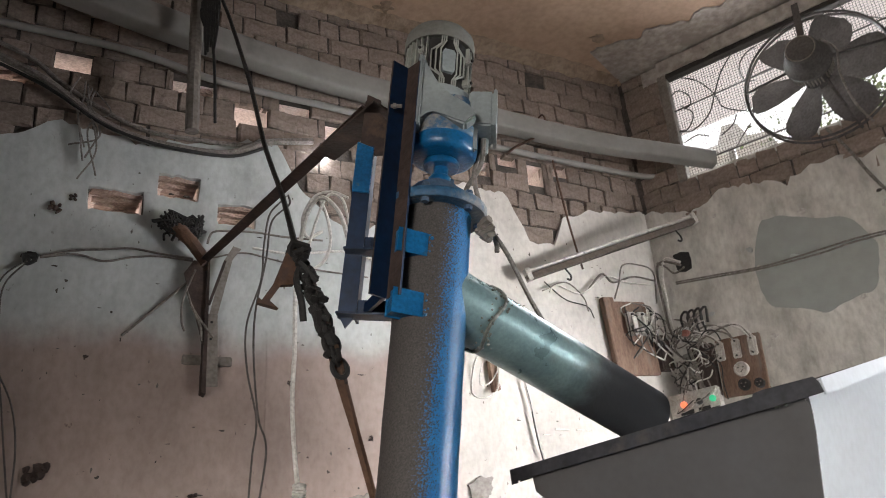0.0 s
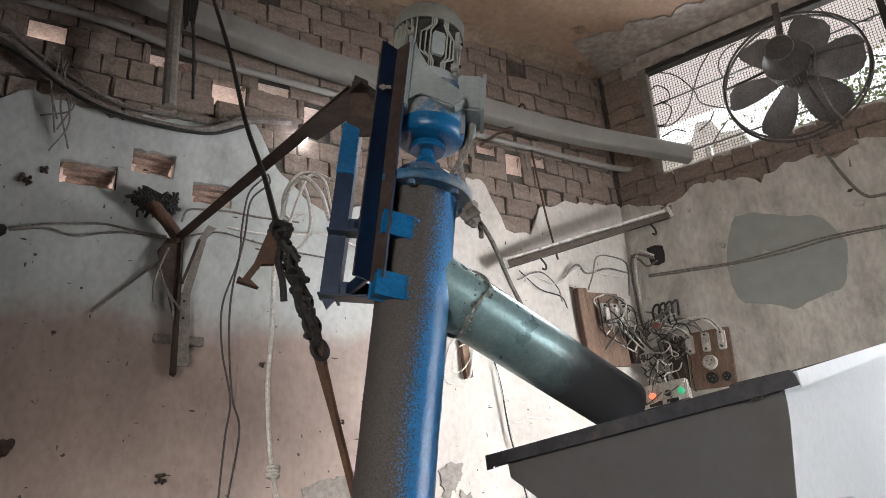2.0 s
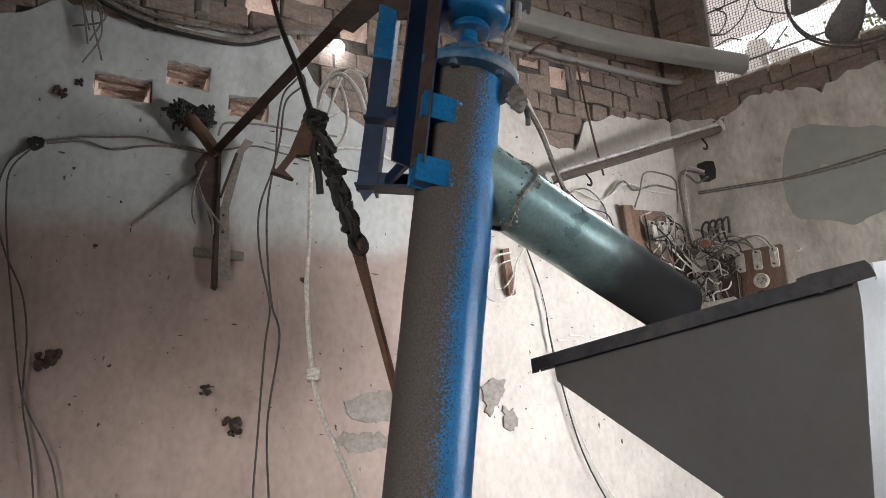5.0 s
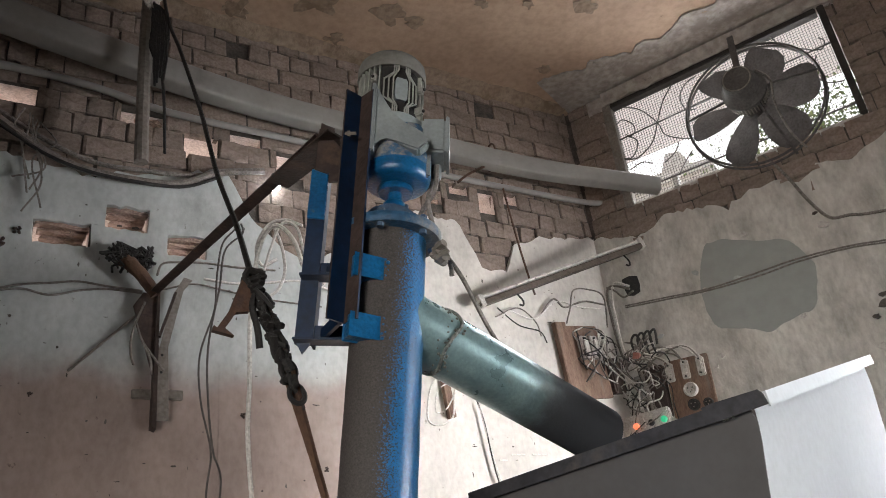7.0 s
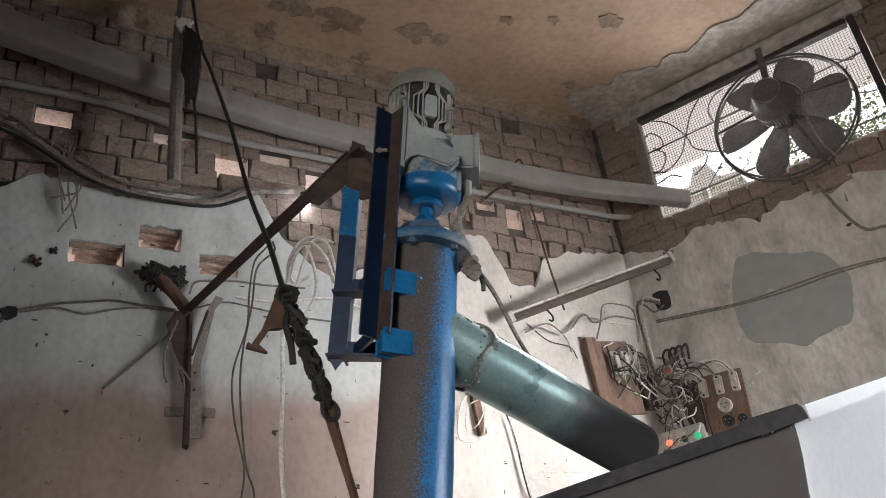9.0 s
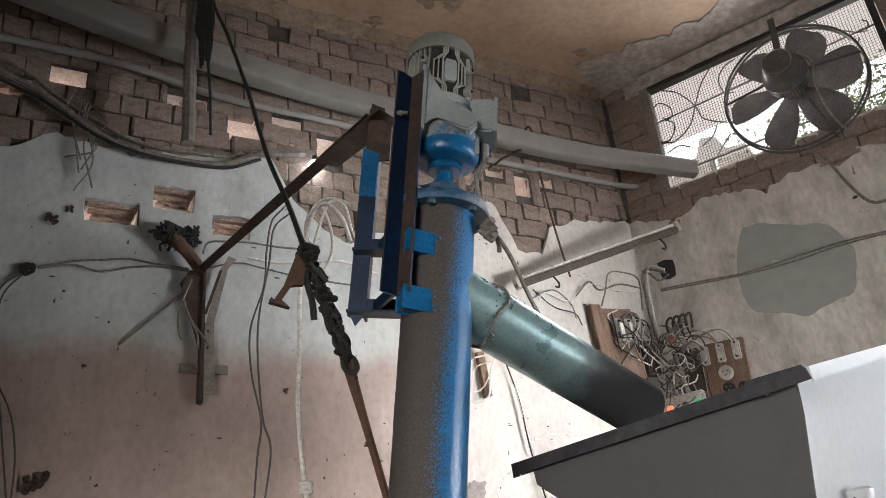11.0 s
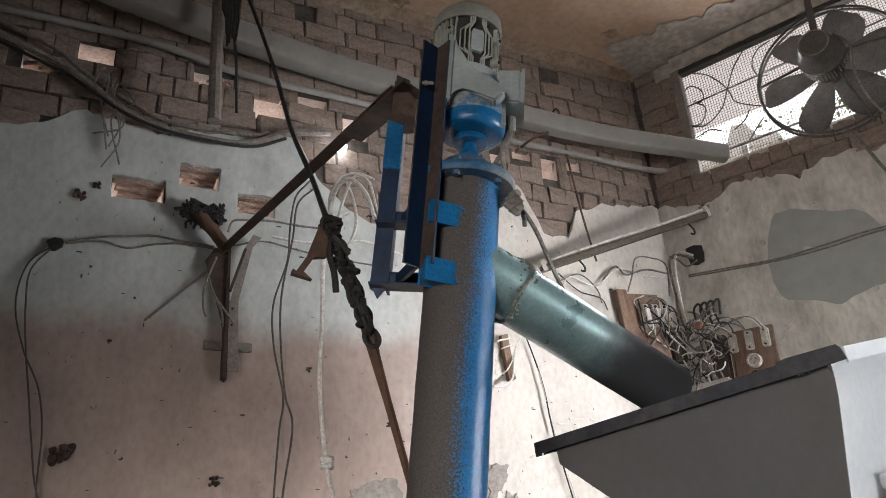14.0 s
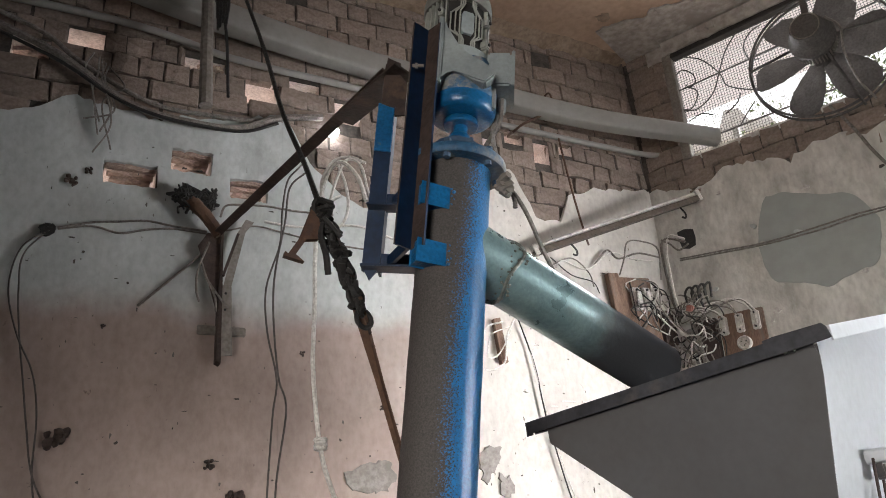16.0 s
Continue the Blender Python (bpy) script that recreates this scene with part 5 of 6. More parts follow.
for x, z, k in ((-0.11, 2.133, 1.2), (0.608, 1.884, 1.0), (0.492, 2.03, 0.6), (-0.18, 3.30, 0.8), (-0.12, 3.37, 0.5), (1.30, 2.3, 0.3), (0.02, 2.62, 0.3), (0.9, 2.55, 0.35)):
    bm = bmesh.new()
    for _ in range(12):
        p = Vector((x + random.uniform(-.03, .03) * k, YB - 0.002, z + random.uniform(-.03, .03) * k))
        bmesh.ops.create_icosphere(bm, subdivisions=2, radius=random.uniform(0.008, 0.018) * k, matrix=Matrix.Translation(p + Vector((0, -random.uniform(0, 0.02) * k, 0))))
    for v in bm.verts:
        v.co += Vector([0.007 * k * noise.noise(v.co * 70 + Vector((9 * i, 0, 0))) for i in range(3)])
    tagged(part("wall_plug", bm, IRON), "dark stub of broken plug in the plaster", "wall plug", "wall plugs", kind="stuff")
bm = bmesh.new()
prism(bm, [(1.965, 2.80), (2.005, 2.81), (2.03, 2.56), (1.99, 2.55)], YB - 0.035, YB - 0.002)
tagged(part("wooden_cleat", bm, WOOD), "small dark wooden cleat on the wall", "cleat")
bulb = empty("light_bulb", Matrix.Translation((1.06, 3.53, 3.83)), "small lit white bulb below a brick hole", "light bulb")
part("glass", lathe(bmesh.new(), [(0.012, -0.05), (0.034, -0.036), (0.038, -0.012), (0.026, 0.012), (0.014, 0.02)], 16), glow("bulb_glow", (0.9, 0.94, 1.0), 22.0), bulb, smooth=True)
part("socket", lathe(bmesh.new(), [(0.014, 0.02), (0.016, 0.025), (0.016, 0.05), (0.006, 0.054)], 16), BLACKC, bulb, smooth=True)
for pts in ([(1.10, 1.99), (1.20, 2.03), (1.31, 2.05), (1.36, 1.98), (1.30, 1.92), (1.22, 1.90), (1.13, 1.92)], [(1.04, 1.83), (1.12, 1.86), (1.25, 1.84), (1.36, 1.87), (1.38, 1.80), (1.2, 1.78), (1.08, 1.79)],
            [(1.81, 2.055), (1.87, 2.12), (1.93, 2.10), (1.92, 2.03), (1.88, 1.98), (1.85, 1.93), (1.82, 1.99)], [(1.92, 1.99), (1.98, 1.97), (2.0, 1.89), (1.95, 1.86), (1.93, 1.92)]):
    line = [(p.x, p.y) for p in smooth_line([(x, z, 0) for x, z in pts + pts[:1]], 5)[:-1]]
    line = [(x + 0.03 * noise.noise((x * 35, z * 35, 0)), z + 0.03 * noise.noise((x * 35, z * 35, 5))) for x, z in line]
    part("peeled_patch", prism(bmesh.new(), line, YB - 0.011, YB + 0.01), PEELED, wall_back, "peeled spot with bare grey render")
for x, z, w in ((2.28, 2.33, 0.05), (2.36, 2.36, 0.09), (2.5, 2.36, 0.10)):
    tagged(part("cable_clip", boxed(x, x + w, YB - 0.012, YB - 0.004, z, z + 0.008), WHITEC), "pale clip on the plaster wall", "clip", "cable clips")

# ---- hoist cable, hook and strap ----
cable("hoist_cable", [(0.350, 3.189, 4.87), (0.373, 2.941, 4.261), (0.397, 2.693, 3.860), (0.435, 2.444, 3.396), (0.444, 2.196, 2.972), (0.444, 1.948, 2.653), (0.416, 1.700, 2.384)],
      0.008, BLACKC, "dark cable slanting down from the ceiling to the hook")
rodth = empty("hanging_post", Matrix.Translation((0.33, 3.189, 3.6)), "dusty wooden post hanging from the ceiling with black rags", "post")
part("stick", sweep(bmesh.new(), [(0.0, 0, 1.27), (-0.018, 0, 0.9), (-0.008, 0, 0.4), (0.005, 0, 0.0)], 0.02, 9, 4, radii=(0.026, 0.032)), DUSTY_IRON, rodth, smooth=True)
bm = bmesh.new()
for k in range(60):
    x = random.uniform(0.0, 0.085)
    z = random.uniform(0.66, 0.93)
    sweep(bm, [(x * 0.5, -0.04, z), (x, -0.05, z - 0.06), (0.05 + (x - 0.05) * 0.7 + random.uniform(-0.01, 0.02), -0.045, z - random.uniform(0.12, 0.26))], random.uniform(0.004, 0.010), 5, 3)
tagged(part("rag", bm, BLACKC, rodth, "black rag bundle", smooth=True), kind="stuff")
part("wire", sweep(bmesh.new(), [(0.02, -0.03, 0.95), (0.05, -0.04, 0.6), (0.08, -0.04, 0.35), (0.1, -0.03, 0.05)], 0.007, 6, 4), BLACKC, rodth, smooth=True)
bm = bmesh.new()
for k in range(9):
    sweep(bm, [(random.uniform(-0.04, 0.06), -0.03, random.uniform(0.88, 0.98)) for _ in range(4)], 0.009, 5, 3)
part("tape", bm, WHITEC, rodth, "dirty white binding tape", smooth=True)


def build_hook():
    hk = empty("hoist_hook", Matrix.Translation((0.41, 1.68, 2.37)), "rusty hoist hook and chain strap hanging on the cable", "hook")
    bm = prism(bmesh.new(), [(0.0, 0.0), (-0.022, -0.01), (-0.05, -0.09), (-0.078, -0.135), (-0.085, -0.13), (-0.088, -0.142), (-0.04, -0.152), (-0.06, -0.135), (-0.035, -0.095), (-0.005, -0.09), (0.005, -0.05)], -0.008, 0.008)
    part("hook", bm, RUST, hk)
    bm = bmesh.new()
    for k in range(10):
        sweep(bm, [(random.uniform(-0.015, 0.03), random.uniform(-0.02, 0.02), random.uniform(-0.06, 0.02)) for _ in range(4)], 0.008, 5, 3)
    tagged(part("binding", bm, BLACKC, hk, smooth=True), kind="stuff")
    a, b = Vector((0.025, 0, -0.05)), Vector((0.105, -0.02, -0.305))
    fr = along(a, b)
    ln = (b - a).length
    for k in range(9):
        z = ln * (k + 0.3) / 9
        pts = [fr @ Vector((0.017 * math.cos(t) * (1 if k % 2 else 0.35), 0.017 * math.cos(t) * (0.35 if k % 2 else 1), z + 0.022 * math.sin(t))) for t in [2 * math.pi * j / 10 for j in range(11)]]
        part("chain_link", sweep(bmesh.new(), pts, 0.0065, 6, 2), BLACKC, hk, smooth=True)
    bm = prism(bmesh.new(), [(0.0, 0.0), (0.03, 0.08), (0.036, 0.16), (0.03, ln + 0.03), (0.008, ln + 0.01), (-0.004, 0.14)], -0.004, 0.004, Matrix.Translation((0.008, -0.006, 0)) @ fr @ Matrix.Rotation(-0.5, 4, "Z"))
    part("strap", bm, IRON, hk, "dark flat strap")
    bm = bmesh.new()
    for k in range(22):
        z = random.uniform(0.0, ln * 0.85)
        sweep(bm, [fr @ Vector((random.uniform(-0.024, 0.014), random.uniform(-0.02, 0.02), z + random.uniform(-0.03, 0.03))) for _ in range(3)], random.uniform(0.006, 0.011), 5, 3)
    tagged(part("wrapping", bm, BLACKC, hk, "black rag wrapped on the chain", smooth=True), kind="stuff")
    c, d = fr @ Vector((0.0, 0, ln * 0.72)), Vector((0.235, 0.045, -0.70))
    bm = prism(bmesh.new(), [(-0.016, 0), (0.018, 0), (0.009, 0.2), (0.007, (d - c).length), (-0.006, (d - c).length), (-0.008, 0.2)], -0.005, 0.005, along(c, d))
    part("tail", bm, RUST, hk, "long rusty tail of the strap")
    bm = bmesh.new()
    sweep(bm, [(0.01, 0.0, -0.03), (0.0, -0.01, -0.08), (0.012, -0.01, -0.13), (0.02, 0, -0.175)], 0.008, 6, 4)
    part("wire_end", bm, BLACKC, hk, smooth=True)


build_hook()
for pts, r in (([(0.545, 2.3, 2.85), (0.515, 2.250, 2.800), (0.485, 2.275, 2.757), (0.476, 2.300, 2.656), (0.476, 2.325, 2.549), (0.441, 2.350, 2.405), (0.453, 2.375, 2.271), (0.492, 2.400, 2.124), (0.488, 2.425, 2.014), (0.482, 2.450, 1.786), (0.474, 2.46, 1.5), (0.49, 2.47, 1.15)], 0.0034),
               ([(0.55, 2.29, 2.85), (0.543, 2.250, 2.793), (0.494, 2.275, 2.737), (0.485, 2.300, 2.617), (0.465, 2.325, 2.472), (0.464, 2.350, 2.370), (0.478, 2.375, 2.237), (0.499, 2.400, 2.124), (0.530, 2.425, 2.029), (0.507, 2.450, 1.784), (0.522, 2.46, 1.5), (0.505, 2.47, 1.15)], 0.0034)):
    cable("hanging_wire", pts, r, WIREC, "thin twisted dark wire hanging from the strut", group="hanging wires", n=6)
cable("white_cable", [(0.637, 1.950, 2.552), (0.622, 1.981, 2.648), (0.581, 2.013, 2.707), (0.546, 2.044, 2.670), (0.530, 2.075, 2.561), (0.528, 2.106, 2.430), (0.536, 2.138, 2.271), (0.540, 2.169, 2.1), (0.562, 2.175, 1.88), (0.612, 2.217, 1.758), (0.674, 2.258, 1.659), (0.744, 2.300, 1.513), (0.80, 2.33, 1.2)],
      0.0068, WHITEC, "thick off-white cable hanging behind the conveyor", group="hanging wires")
for pts in ([(0.657, 2.000, 2.711), (0.611, 2.020, 2.734), (0.563, 2.040, 2.718), (0.534, 2.060, 2.647), (0.556, 2.080, 2.603), (0.607, 2.100, 2.637)], [(0.601, 2.100, 2.751), (0.626, 2.100, 2.679), (0.633, 2.100, 2.602), (0.614, 2.100, 2.543), (0.578, 2.100, 2.512), (0.561, 2.100, 2.529)],
            [(0.70, 1.95, 2.50), (0.66, 1.98, 2.58), (0.64, 2.0, 2.70), (0.60, 2.02, 2.72), (0.57, 2.04, 2.64), (0.55, 2.06, 2.55)]):
    cable("cable_loop", pts, 0.005, WHITEC, "loop of off-white wire behind the conveyor", group="hanging wires", n=6)
tagged(part("cable_knot", (lambda b: [sweep(b, [(0.562 + 0.015 * math.cos(t + k), 2.172 + 0.015 * math.sin(t + k), 1.875 + 0.008 * k) for t in (0, 1.6, 3.2, 4.8, 6.3)], 0.006, 6, 4) for k in range(4)] and b)(bmesh.new()), WHITEC, smooth=True),
       "taped knot in the off-white cable", "cable knot")
cable("motor_lead", [mpoint(0.10, 0.0, 0.46), mpoint(0.095, 0.02, 0.40), mpoint(0.06, 0.05, 0.34), mpoint(0.09, 0.06, 0.29), mpoint(0.16, 0.07, 0.2), mpoint(0.26, 0.35, 0.13), mpoint(0.5, 0.9, 0.0)], 0.006, DUSTC, "motor lead running down to the wall", n=6)
cable("motor_lead", [mpoint(0.10, 0.02, 0.46), mpoint(0.08, 0.03, 0.38), mpoint(0.10, 0.05, 0.30), mpoint(0.135, 0.05, 0.22), mpoint(0.14, 0.05, 0.19)], 0.006, DUSTC, "motor lead running down to the flange", n=6)
bm = bmesh.new()
for k in range(10):
    c = mpoint(0.118, -0.01, 0.222) + Vector([random.uniform(-0.01, 0.01) for _ in range(3)])
    sweep(bm, [c + Vector([random.uniform(-0.016, 0.016) for _ in range(3)]) for _ in range(3)], 0.010, 6, 3)
tagged(part("rag_knot", bm, DUSTY_IRON, smooth=True), "dirty rag tied round the flange bolt", "rag", kind="stuff")

# ---- tube light across the corner ----


def build_tube_light():
    a, b = Vector((2.237, 3.45, 3.176)), on_right(0.354, 3.60, 0.06)
    tl = empty("tube_light", along(a, b) @ Matrix.Rotation(0, 4, "Z"), "unlit tube-light batten hung across the corner", "tube light")
    ln = (b - a).length
    inv = tl.matrix_world.inverted()
    up = (inv.to_3x3() @ Vector((0, 0, 1)))
    an = math.atan2(up.y, up.x)
    rot = Matrix.Rotation(an, 4, "Z")
    part("batten", boxed(0.0, 0.035, -0.025, 0.025, 0, ln, bevel=0.004, m=rot), BATTEN, tl)
    bm = lathe(bmesh.new(), [(0.012, 0.03), (0.012, ln - 0.02)], 14, rot @ Matrix.Translation((0.052, 0, 0)))
    part("tube", bm, WHITE, tl, smooth=True)
    for z in (0.0, ln - 0.035):
        part("lamp_holder", boxed(-0.003, 0.07, -0.027, 0.027, z, z + 0.03, bevel=0.003, m=rot), WHITE, tl)
    for z in (0.25, ln - 0.18):
        part("hanger", sweep(bmesh.new(), [rot @ Vector((0.0, 0.0, z)), rot @ Vector((-0.05, 0.005, z + 0.01)), rot @ Vector((-0.075, 0.0, z)), rot @ Vector((-0.06, -0.008, z - 0.015))], 0.006, 6, 4), BLACKC, tl, smooth=True)
    return tl


build_tube_light()
cable("lamp_wire", [(2.56, 3.5, 4.09), (2.60, 3.5, 3.75), (2.62, 3.48, 3.5), (2.64, 3.46, 3.30)], 0.007, RUST, "rusty wire that holds up the tube light", n=6)

# ---- switch boards ----


def fuse(parent, m):
    bm = box(bmesh.new(), -0.022, 0.022, -0.03, 0, -0.055, 0.055, bevel=0.005, m=m)
    f = part("fuse_holder", bm, WHITE, parent, "off-white porcelain fuse holder")
    bm = box(bmesh.new(), -0.014, 0.014, -0.045, -0.03, -0.03, 0.03, bevel=0.004, m=m)
    part("fuse_grip", bm, WHITE, f)
    for z in (-0.042, 0.042):
        part("screw", lathe(bmesh.new(), [(0.006, 0), (0.006, 0.006)], 8, m @ Matrix.Translation((0, -0.03, z)) @ Matrix.Rotation(radians(90), 4, "X")), BLACKC, f)


def build_board_1():
    b = empty("switch_board", Matrix.Translation((2.98, YB, 2.95)) @ Matrix.Rotation(radians(-4), 4, "Y"), "worn wooden switch board with three fuse holders", "switch board")
    part("plank", boxed(-0.17, -0.09, -0.045, 0, -0.28, 0.22, bevel=0.004), WOOD, b)
    part("board", boxed(-0.086, 0.16, -0.03, 0, -0.26, 0.2, bevel=0.004), WOOD, b)
    for x in (0.0, 0.08, 0.15):
        fuse(b, Matrix.Translation((x, -0.03, 0.05)) @ Matrix.Scale(1.3, 4))
    part("meter", boxed(0.165, 0.26, -0.06, 0.0, -0.24, -0.02, bevel=0.01), IRON, b, "dark iron switch case")
    for k in range(18):
        x, z = random.uniform(-0.05, 0.2), random.uniform(0.1, 0.2)
        pts = [(x, -0.035, z)] + [(x + random.uniform(-0.12, 0.12), -random.uniform(0.04, 0.1), z - 0.1 * j + random.uniform(-0.05, 0.06)) for j in range(1, 4)]
        part("wire", sweep(bmesh.new(), pts, 0.0045, 5, 4), random.choice([DUSTC, WHITEC, DUSTC, BLACKC]), b, smooth=True)


build_board_1()


def build_board_2():
    b = empty("switch_board", right_frame(0.41, 2.68, 0.0) @ Matrix.Rotation(radians(2), 4, "Y"), "dark wooden switch board with fuses and a round socket", "switch board")
    part("board", boxed(-0.13, 0.13, -0.03, 0, -0.17, 0.17, bevel=0.004), WOOD, b)
    for x in (-0.1, -0.005, 0.088):
        fuse(b, Matrix.Translation((x, -0.03, 0.095)))
    turn = Matrix.Rotation(radians(90), 4, "X")
    for x, z, r, mt in ((0.0, -0.025, 0.042, WHITE), (0.0, -0.115, 0.034, BLACKC), (0.085, -0.12, 0.028, BLACKC)):
        s = part("socket", lathe(bmesh.new(), [(r, 0.0), (r, 0.02), (r * 0.9, 0.03), (r * 0.75, 0.03), (r * 0.7, 0.022), (0.005, 0.022)], 24, Matrix.Translation((x, -0.03, z)) @ turn), mt, b, smooth=True)
        # flat discs stand for the pin holes, black ones for their shade
        for k in range(3):
            a = 2.1 * k + 0.5
            part("pin_disc", lathe(bmesh.new(), [(0.004, 0), (0.004, 0.003)], 8, Matrix.Translation((x + r * 0.4 * math.cos(a), -0.0535, z + r * 0.4 * math.sin(a))) @ turn), BLACKC if mt is WHITE else DUSTC, s)
    part("iron_case", boxed(-0.27, -0.14, -0.05, 0, -0.16, 0.16, bevel=0.008), IRON, b, "dark iron switch case")
    for k in range(9):
        x = (-0.1, -0.005, 0.088)[k % 3]
        pts = [(x + random.uniform(-0.012, 0.012), -0.04, 0.15), (x - 0.05, -0.07, 0.21 + random.uniform(-0.02, 0.03)), (x - 0.16, -0.07, 0.24 + random.uniform(-0.04, 0.03)), (-0.29, -0.06, 0.2 + random.uniform(-0.06, 0.06))]
        part("wire", sweep(bmesh.new(), pts, 0.0055, 5, 4), random.choice([DUSTC, WHITEC]), b, smooth=True)


build_board_2()


def build_wire_tangle():
    t = empty("wire_tangle", right_frame(0.12, 2.8, 0.0), "tangle of dusty wires in the corner between the boards", "wires")
    for k in range(46):
        x, z = random.uniform(-0.1, 0.14), random.uniform(-0.15, 0.2)
        pts = [(x, -0.03, z)]
        for j in range(4):
            pts.append((min(0.2, max(-0.1, pts[-1][0] + random.uniform(-0.11, 0.11))), -random.uniform(0.03, 0.13), pts[-1][2] + random.uniform(-0.13, 0.09)))
        part("wire", sweep(bmesh.new(), pts, random.uniform(0.003, 0.005), 5, 3), random.choice([DUSTC, DUSTC, DUSTC, WHITEC, BLACKC]), t, smooth=True)
    for k in range(4):
        bm = sweep(bmesh.new(), [(0.03 + 0.04 * k, -0.06, 0.1), (0.02 + 0.04 * k, -0.1, 0.21), (0.06 + 0.04 * k, -0.1, 0.25), (0.08 + 0.03 * k, -0.08, 0.16)], 0.008, 6, 4)
        part("wire", bm, BLACKC, t, smooth=True)
    part("connector", boxed(-0.03, 0.015, -0.11, -0.07, 0.10, 0.145, bevel=0.006, m=Matrix.Rotation(0.3, 4, "Y")), RED, t, "faded red connector block")
    part("connector", boxed(-0.15, -0.09, -0.1, -0.05, 0.14, 0.24, bevel=0.006, m=Matrix.Rotation(-0.25, 4, "Y")), WHITE, t, "off-white switch")
    part("conduit", rod(bmesh.new(), (0.015, -0.06, 0.05), (0.05, -0.06, -0.22), 0.014, 12), DUSTC, t, "grey conduit stub", smooth=True)
    part("cover", boxed(-0.04, 0.08, -0.03, -0.004, -0.22, 0.02, bevel=0.004, m=Matrix.Rotation(-0.1, 4, "Y")), PVC, t, "pale cover plate")


build_wire_tangle()


def build_control_box():
    c = empty("control_box", right_frame(0.115, 2.51, 0.02) @ Matrix.Rotation(radians(-2), 4, "Y"), "pale control box with a red and a green indicator lamp", "control box")
    part("body", boxed(-0.15, 0.15, -0.07, 0, -0.085, 0.07, bevel=0.006), WHITE, c)
    turn = Matrix.Rotation(radians(90), 4, "X")
    for x, mt, lb in ((-0.06, glow("red_lamp", (1.0, 0.22, 0.1), 1.5), "glowing red indicator lamp"), (0.035, BLACKC, "black knob"), (0.115, glow("green_lamp", (0.03, 0.6, 0.28), 0.9), "glowing green indicator lamp")):
        part("indicator", lathe(bmesh.new(), [(0.019, 0), (0.019, 0.012), (0.014, 0.02), (0.005, 0.023)], 18, Matrix.Translation((x, -0.07, 0.0)) @ turn), mt, c, lb, smooth=True)
    part("name_strip", boxed(-0.09, -0.01, -0.074, -0.07, -0.06, -0.035), BLACKC, c)
    part("name_strip", boxed(0.02, 0.09, -0.074, -0.07, -0.06, -0.035), BLACKC, c)


build_control_box()
# no opening here: a flat black patch paints the hole's shade
bm = prism(bmesh.new(), [(0.135, 3.465), (0.19, 3.472), (0.24, 3.455), (0.246, 3.40), (0.238, 3.345), (0.195, 3.332), (0.15, 3.345), (0.14, 3.40)], -0.004, 0.02)
ob = part("hole_shade_patch", bm, BLACKC, wall_right, "flat black patch for the shade in a hole in the plaster")
for pts, r, mt in (([(0.126, 3.280), (0.382, 3.251), (0.657, 3.220), (0.956, 3.222), (1.176, 3.228), (1.457, 3.207), (1.796, 3.155), (2.6, 3.1)], 0.007, DUSTC),
                   ([(0.126, 3.268), (0.382, 3.238), (0.657, 3.209), (0.956, 3.20), (1.176, 3.210), (1.457, 3.195), (1.796, 3.14), (2.6, 3.09)], 0.007, DUSTC),
                   ([(1.19, 3.93), (1.227, 3.850), (1.282, 3.714), (1.338, 3.547), (1.412, 3.405), (1.514, 3.379), (1.700, 3.335), (2.6, 3.2)], 0.012, DUSTC),
                   ([(0.18, 3.38), (0.067, 3.439), (0.02, 3.389), (0.02, 3.201), (0.03, 3.0), (0.06, 2.9)], 0.011, DUSTC),
                   ([(0.18, 3.40), (0.09, 3.45), (0.05, 3.36), (0.045, 3.22), (0.05, 3.0), (0.09, 2.85)], 0.011, WHITEC),
                   ([(0.2, 3.36), (0.13, 3.34), (0.08, 3.40), (0.03, 3.44)], 0.009, DUSTC)):
    cable("wall_wire", [on_right(s, z, 0.02) for s, z in pts], r * 0.75, mt, "dusty wire running over the grey plaster", group="wall wires", n=6)
pts = [(0.715, 3.509), (0.828, 3.492), (1.006, 3.413), (1.164, 3.358), (1.215, 3.276), (1.257, 3.172), (1.235, 3.043), (1.177, 2.928), (1.100, 2.920), (0.999, 2.885), (0.932, 2.866), (0.822, 2.917), (0.647, 2.986), (0.613, 3.079), (0.613, 3.225), (0.642, 3.364)]
line = [(p.x + 0.012 * noise.noise((p.x * 14, p.y * 14, 2)), p.y + 0.012 * noise.noise((p.x * 14, p.y * 14, 7))) for p in smooth_line([(x, z, 0) for x, z in pts + pts[:1]], 6)[:-1]]
part("cement_patch", prism(bmesh.new(), line, -0.0115, 0.01), PATCH, wall_right, "smooth grey-green cement patch")
rnd = random.Random(5)
for k in range(26):
    x, z, r = rnd.uniform(0.3, 2.0), rnd.uniform(2.6, 3.65), rnd.uniform(0.008, 0.028)
    line = [(x + r * rnd.uniform(0.5, 1.2) * 1.5 * math.cos(a), z + r * rnd.uniform(0.5, 1.2) * math.sin(a)) for a in [2 * math.pi * i / 9 for i in range(9)]]
    part("chip", prism(bmesh.new(), line, -0.0118, 0.01), rnd.choice([MORTAR, PALE, PALE, PLASTER]), wall_right)
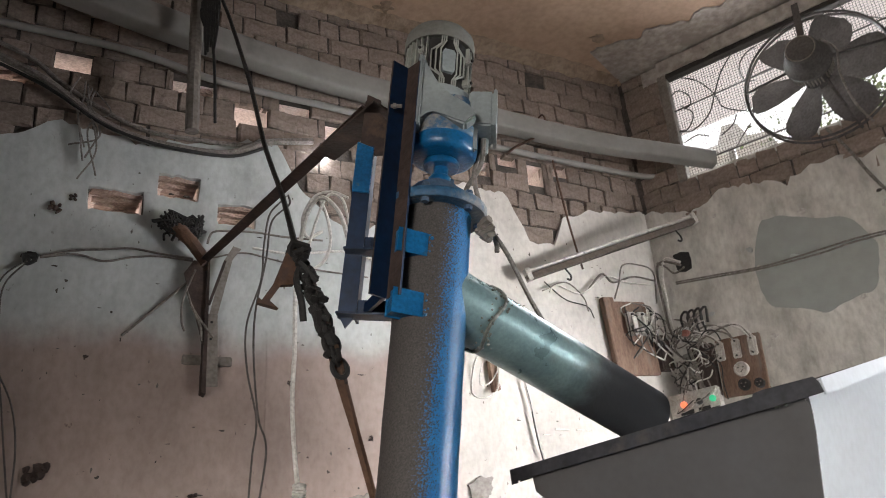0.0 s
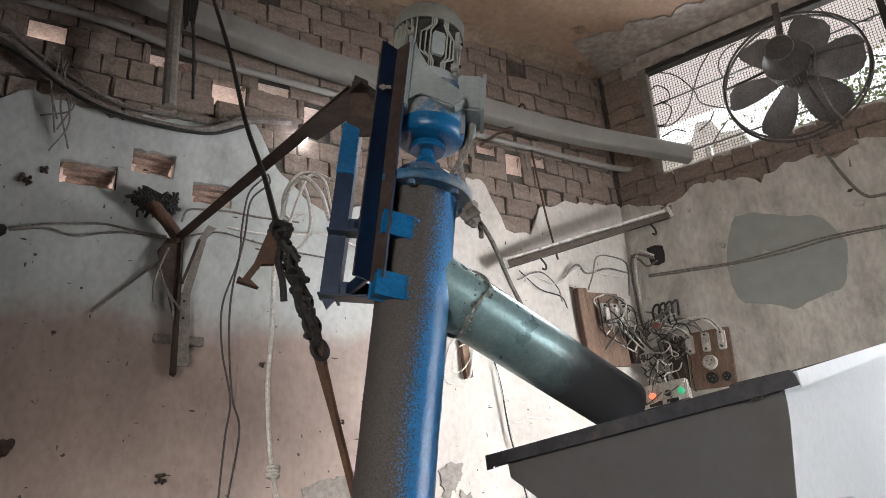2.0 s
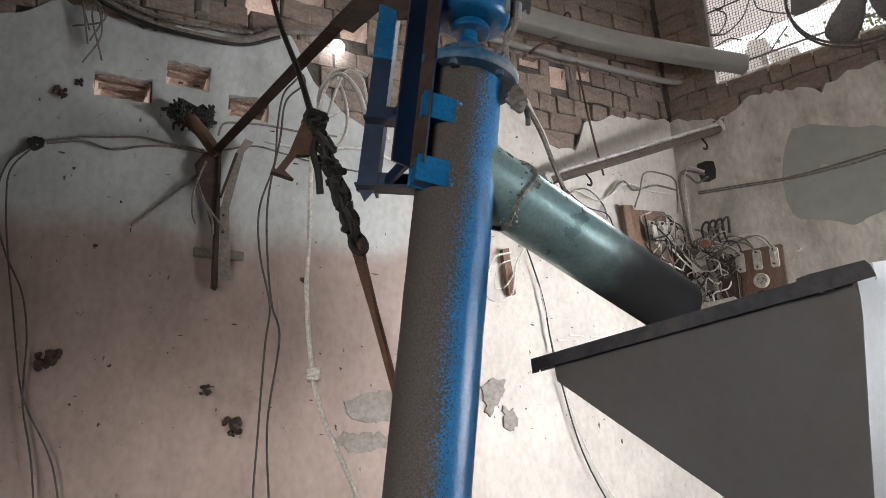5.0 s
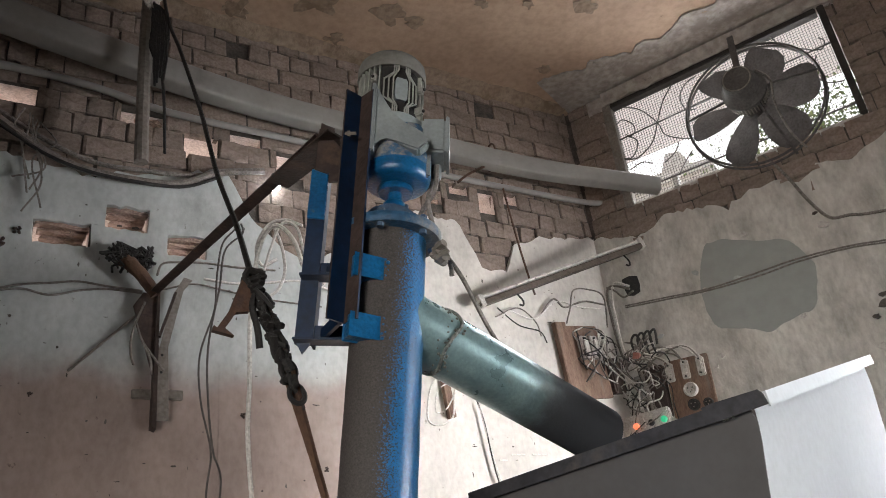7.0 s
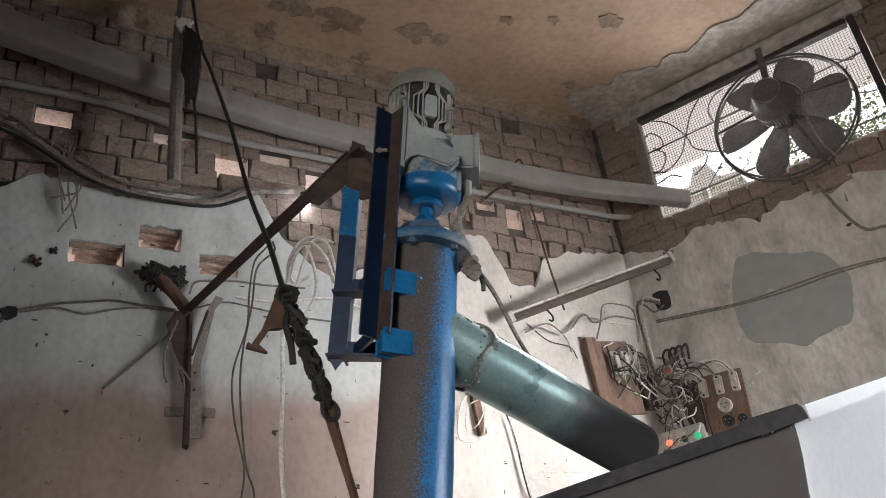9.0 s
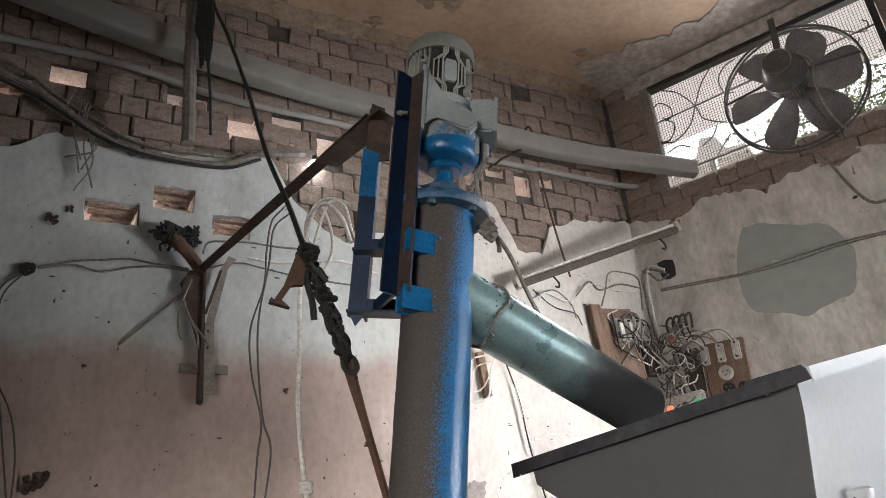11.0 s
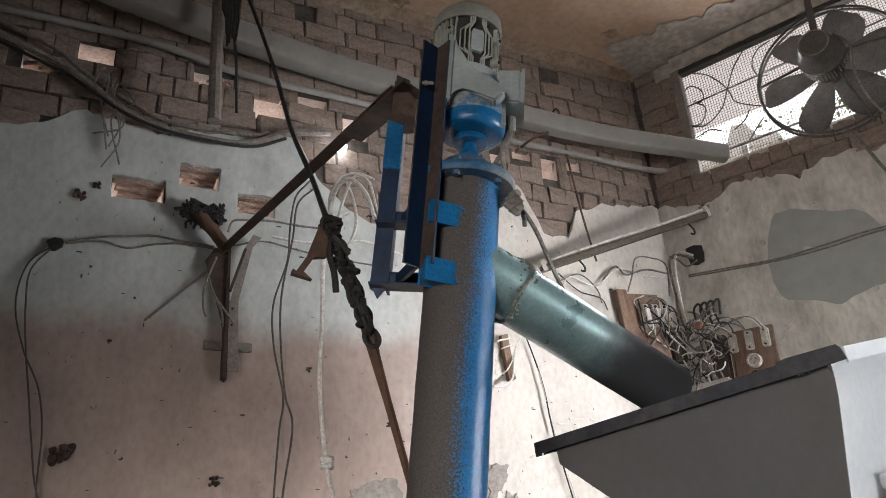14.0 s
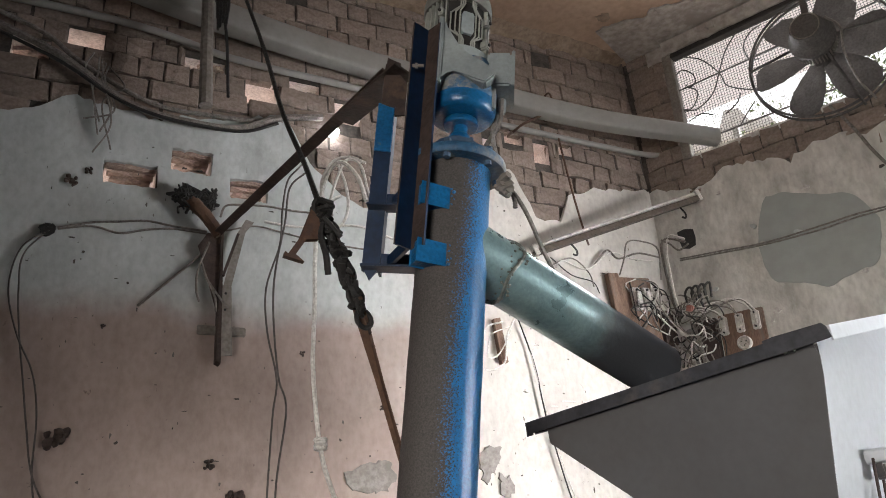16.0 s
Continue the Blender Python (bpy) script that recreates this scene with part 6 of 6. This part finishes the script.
for k in range(260):
    x, z, r = rnd.uniform(-0.4, 3.2), rnd.uniform(1.8, 3.55), rnd.choice([0.002, 0.003, 0.003, 0.004, 0.005, 0.008])
    wide, tall = rnd.choice([(2.2, 0.5), (1.2, 1.0), (0.6, 1.6)])
    line = [(x + r * rnd.uniform(0.35, 1.3) * wide * math.cos(a), z + r * rnd.uniform(0.35, 1.3) * tall * math.sin(a)) for a in [2 * math.pi * i / 8 for i in range(8)]]
    sd = 1.0 if x < 0.79 else 2.0
    face = YB + 0.008 * noise.noise((x * 1.5, z * 1.5, sd)) + 0.0035 * noise.noise((x * 8, z * 8, sd))
    part("chip", prism(bmesh.new(), line, face - 0.002, face + 0.01), rnd.choice([MORTAR, DIM_PLASTER, MORTAR]), wall_back)

# ---- bricks ----


def brick_mesh(w, h, d, seed):
    rnd = random.Random(seed)
    bm = bmesh.new()
    j = lambda a: rnd.uniform(-a, a)
    ring = [(-w / 2, -h / 2), (0, -h / 2), (w / 2, -h / 2), (w / 2, h / 2), (0, h / 2), (-w / 2, h / 2)]
    front = [bm.verts.new((x * 0.93 + j(0.010), j(0.006), z * 0.94 + j(0.009))) for x, z in ring]
    mid = [bm.verts.new((x * 0.985 + j(0.005), 0.007, z * 0.995 + j(0.004))) for x, z in ring]
    rear = [bm.verts.new((x, d, z)) for x, z in ring]
    for a, b in ((front, mid), (mid, rear)):
        for i in range(6):
            bm.faces.new((a[i], a[(i + 1) % 6], b[(i + 1) % 6], b[i]))
    bm.faces.new((front[0], front[1], front[4], front[5]))
    bm.faces.new((front[1], front[2], front[3], front[4]))
    bmesh.ops.recalc_face_normals(bm, faces=bm.faces)
    me = bpy.data.meshes.new("brick")
    bm.to_mesh(me)
    bm.free()
    me.materials.append(BRICK)
    return me


COURSE = 0.118
HEAD = [brick_mesh(0.118, COURSE - 0.007, 0.05, k) for k in range(8)]
LONG = [brick_mesh(0.243, COURSE - 0.007, 0.05, 20 + k) for k in range(8)]


def lay_bricks(parent, x0, x1, z0, z1, covered, holes, front, seed, heads=3):
    rnd = random.Random(seed)
    k = 0
    z = z0 + COURSE / 2
    while z < z1 - 0.02:
        x = x0 - (0.06 if k % 2 else 0.0)
        while x < x1 - 0.02:
            w = 0.126 if (k % heads != 1) != (rnd.random() < 0.15) else 0.251
            c = x + w / 2
            spans = [(max(x, x0), min(x + w, x1))] if min(x + w, x1) - max(x, x0) > 0.03 and covered(c) - 0.07 < z and rnd.random() > 0.008 else []
            for h in holes:                            # bats fill in beside the openings
                if h[2] - 0.03 < z < h[3] + 0.03:
                    spans = [q for a, b in spans for q in ((a, min(b, h[0])), (max(a, h[1]), b)) if q[1] - q[0] > 0.028]
            for a, b in spans:
                ob = new("brick", rnd.choice(HEAD if b - a < 0.17 else LONG))
                ob.parent = parent
                ob.location = ((a + b) / 2 + rnd.uniform(-0.003, 0.003), front + rnd.uniform(-0.007, 0.007), z + rnd.uniform(-0.003, 0.003))
                ob.rotation_euler = (0, rnd.uniform(-0.02, 0.02), rnd.uniform(-0.02, 0.02))
                ob.scale.x = (b - a) / (0.126 if b - a < 0.17 else 0.251)
            x += w
        z += COURSE
        k += 1


lay_bricks(wall_back, -0.9, 3.289, 3.36, CEIL, lambda x: interp(x, BACK_TOP), HOLES + [(2.49, 2.64, 4.70, 4.80)], YB + 0.013, 3)
WINB = [(WIN[0] - 0.05, WIN[1] + 0.03, WIN[2], WIN[3])]
lay_bricks(wall_right, 0.01, 2.4, 3.60, CEIL, lambda x: interp(x, RIGHT_TOP), WINB, 0.010, 7, heads=2)

rnd = random.Random(11)
RED_BITS = [brick_mesh(0.105, 0.024, 0.06, 60 + k) for k in range(6)]
for me in RED_BITS:
    me.materials.clear()
    me.materials.append(HOLE_DARK)
for h in LOWER_HOLES:                         # thin broken courses stepping back in the openings
    wide = h[1] - h[0]
    slabs = [brick_mesh(wide * q, 0.017, 0.045, 90 + k) for k, q in enumerate((0.98, 0.9, 0.8, 0.55))]
    for k, me in enumerate(slabs):
        me.materials.clear()
        me.materials.append(HOLE_DARK)
        ob = new("brick", me)
        ob.parent = wall_back
        ob.location = ((h[0] + h[1]) / 2 + (0.5 if k == 3 else 0.1) * wide * (1 - (0.98, 0.9, 0.8, 0.55)[k]), YB + 0.028 + 0.028 * k, h[3] - 0.006 - 0.0215 * k)
        ob.rotation_euler = (rnd.uniform(-0.1, 0.1), rnd.uniform(-0.05, 0.05), rnd.uniform(-0.08, 0.08))
for h in UPPER_HOLES:
    if rnd.random() < 0.6:
        continue
    x = h[0] + 0.02
    while x < h[1] - 0.01:
        ob = new("brick", rnd.choice(RED_BITS))
        ob.parent = wall_back
        ob.location = (x + 0.012, YB + rnd.uniform(0.05, 0.09), h[3] - rnd.choice([0.004, 0.03, 0.055]))
        ob.rotation_euler = (rnd.uniform(-0.3, 0.3), rnd.uniform(-0.2, 0.2), rnd.uniform(-0.3, 0.3))
        x += 0.085
    for z in (h[2] + 0.05,):
        ob = new("brick", rnd.choice(RED_BITS))
        ob.parent = wall_back
        ob.location = (h[1] + 0.01, YB + rnd.uniform(0.05, 0.1), z)
        ob.rotation_euler = (rnd.uniform(-0.3, 0.3), rnd.uniform(-0.3, 0.3), rnd.uniform(-0.5, 0.5))
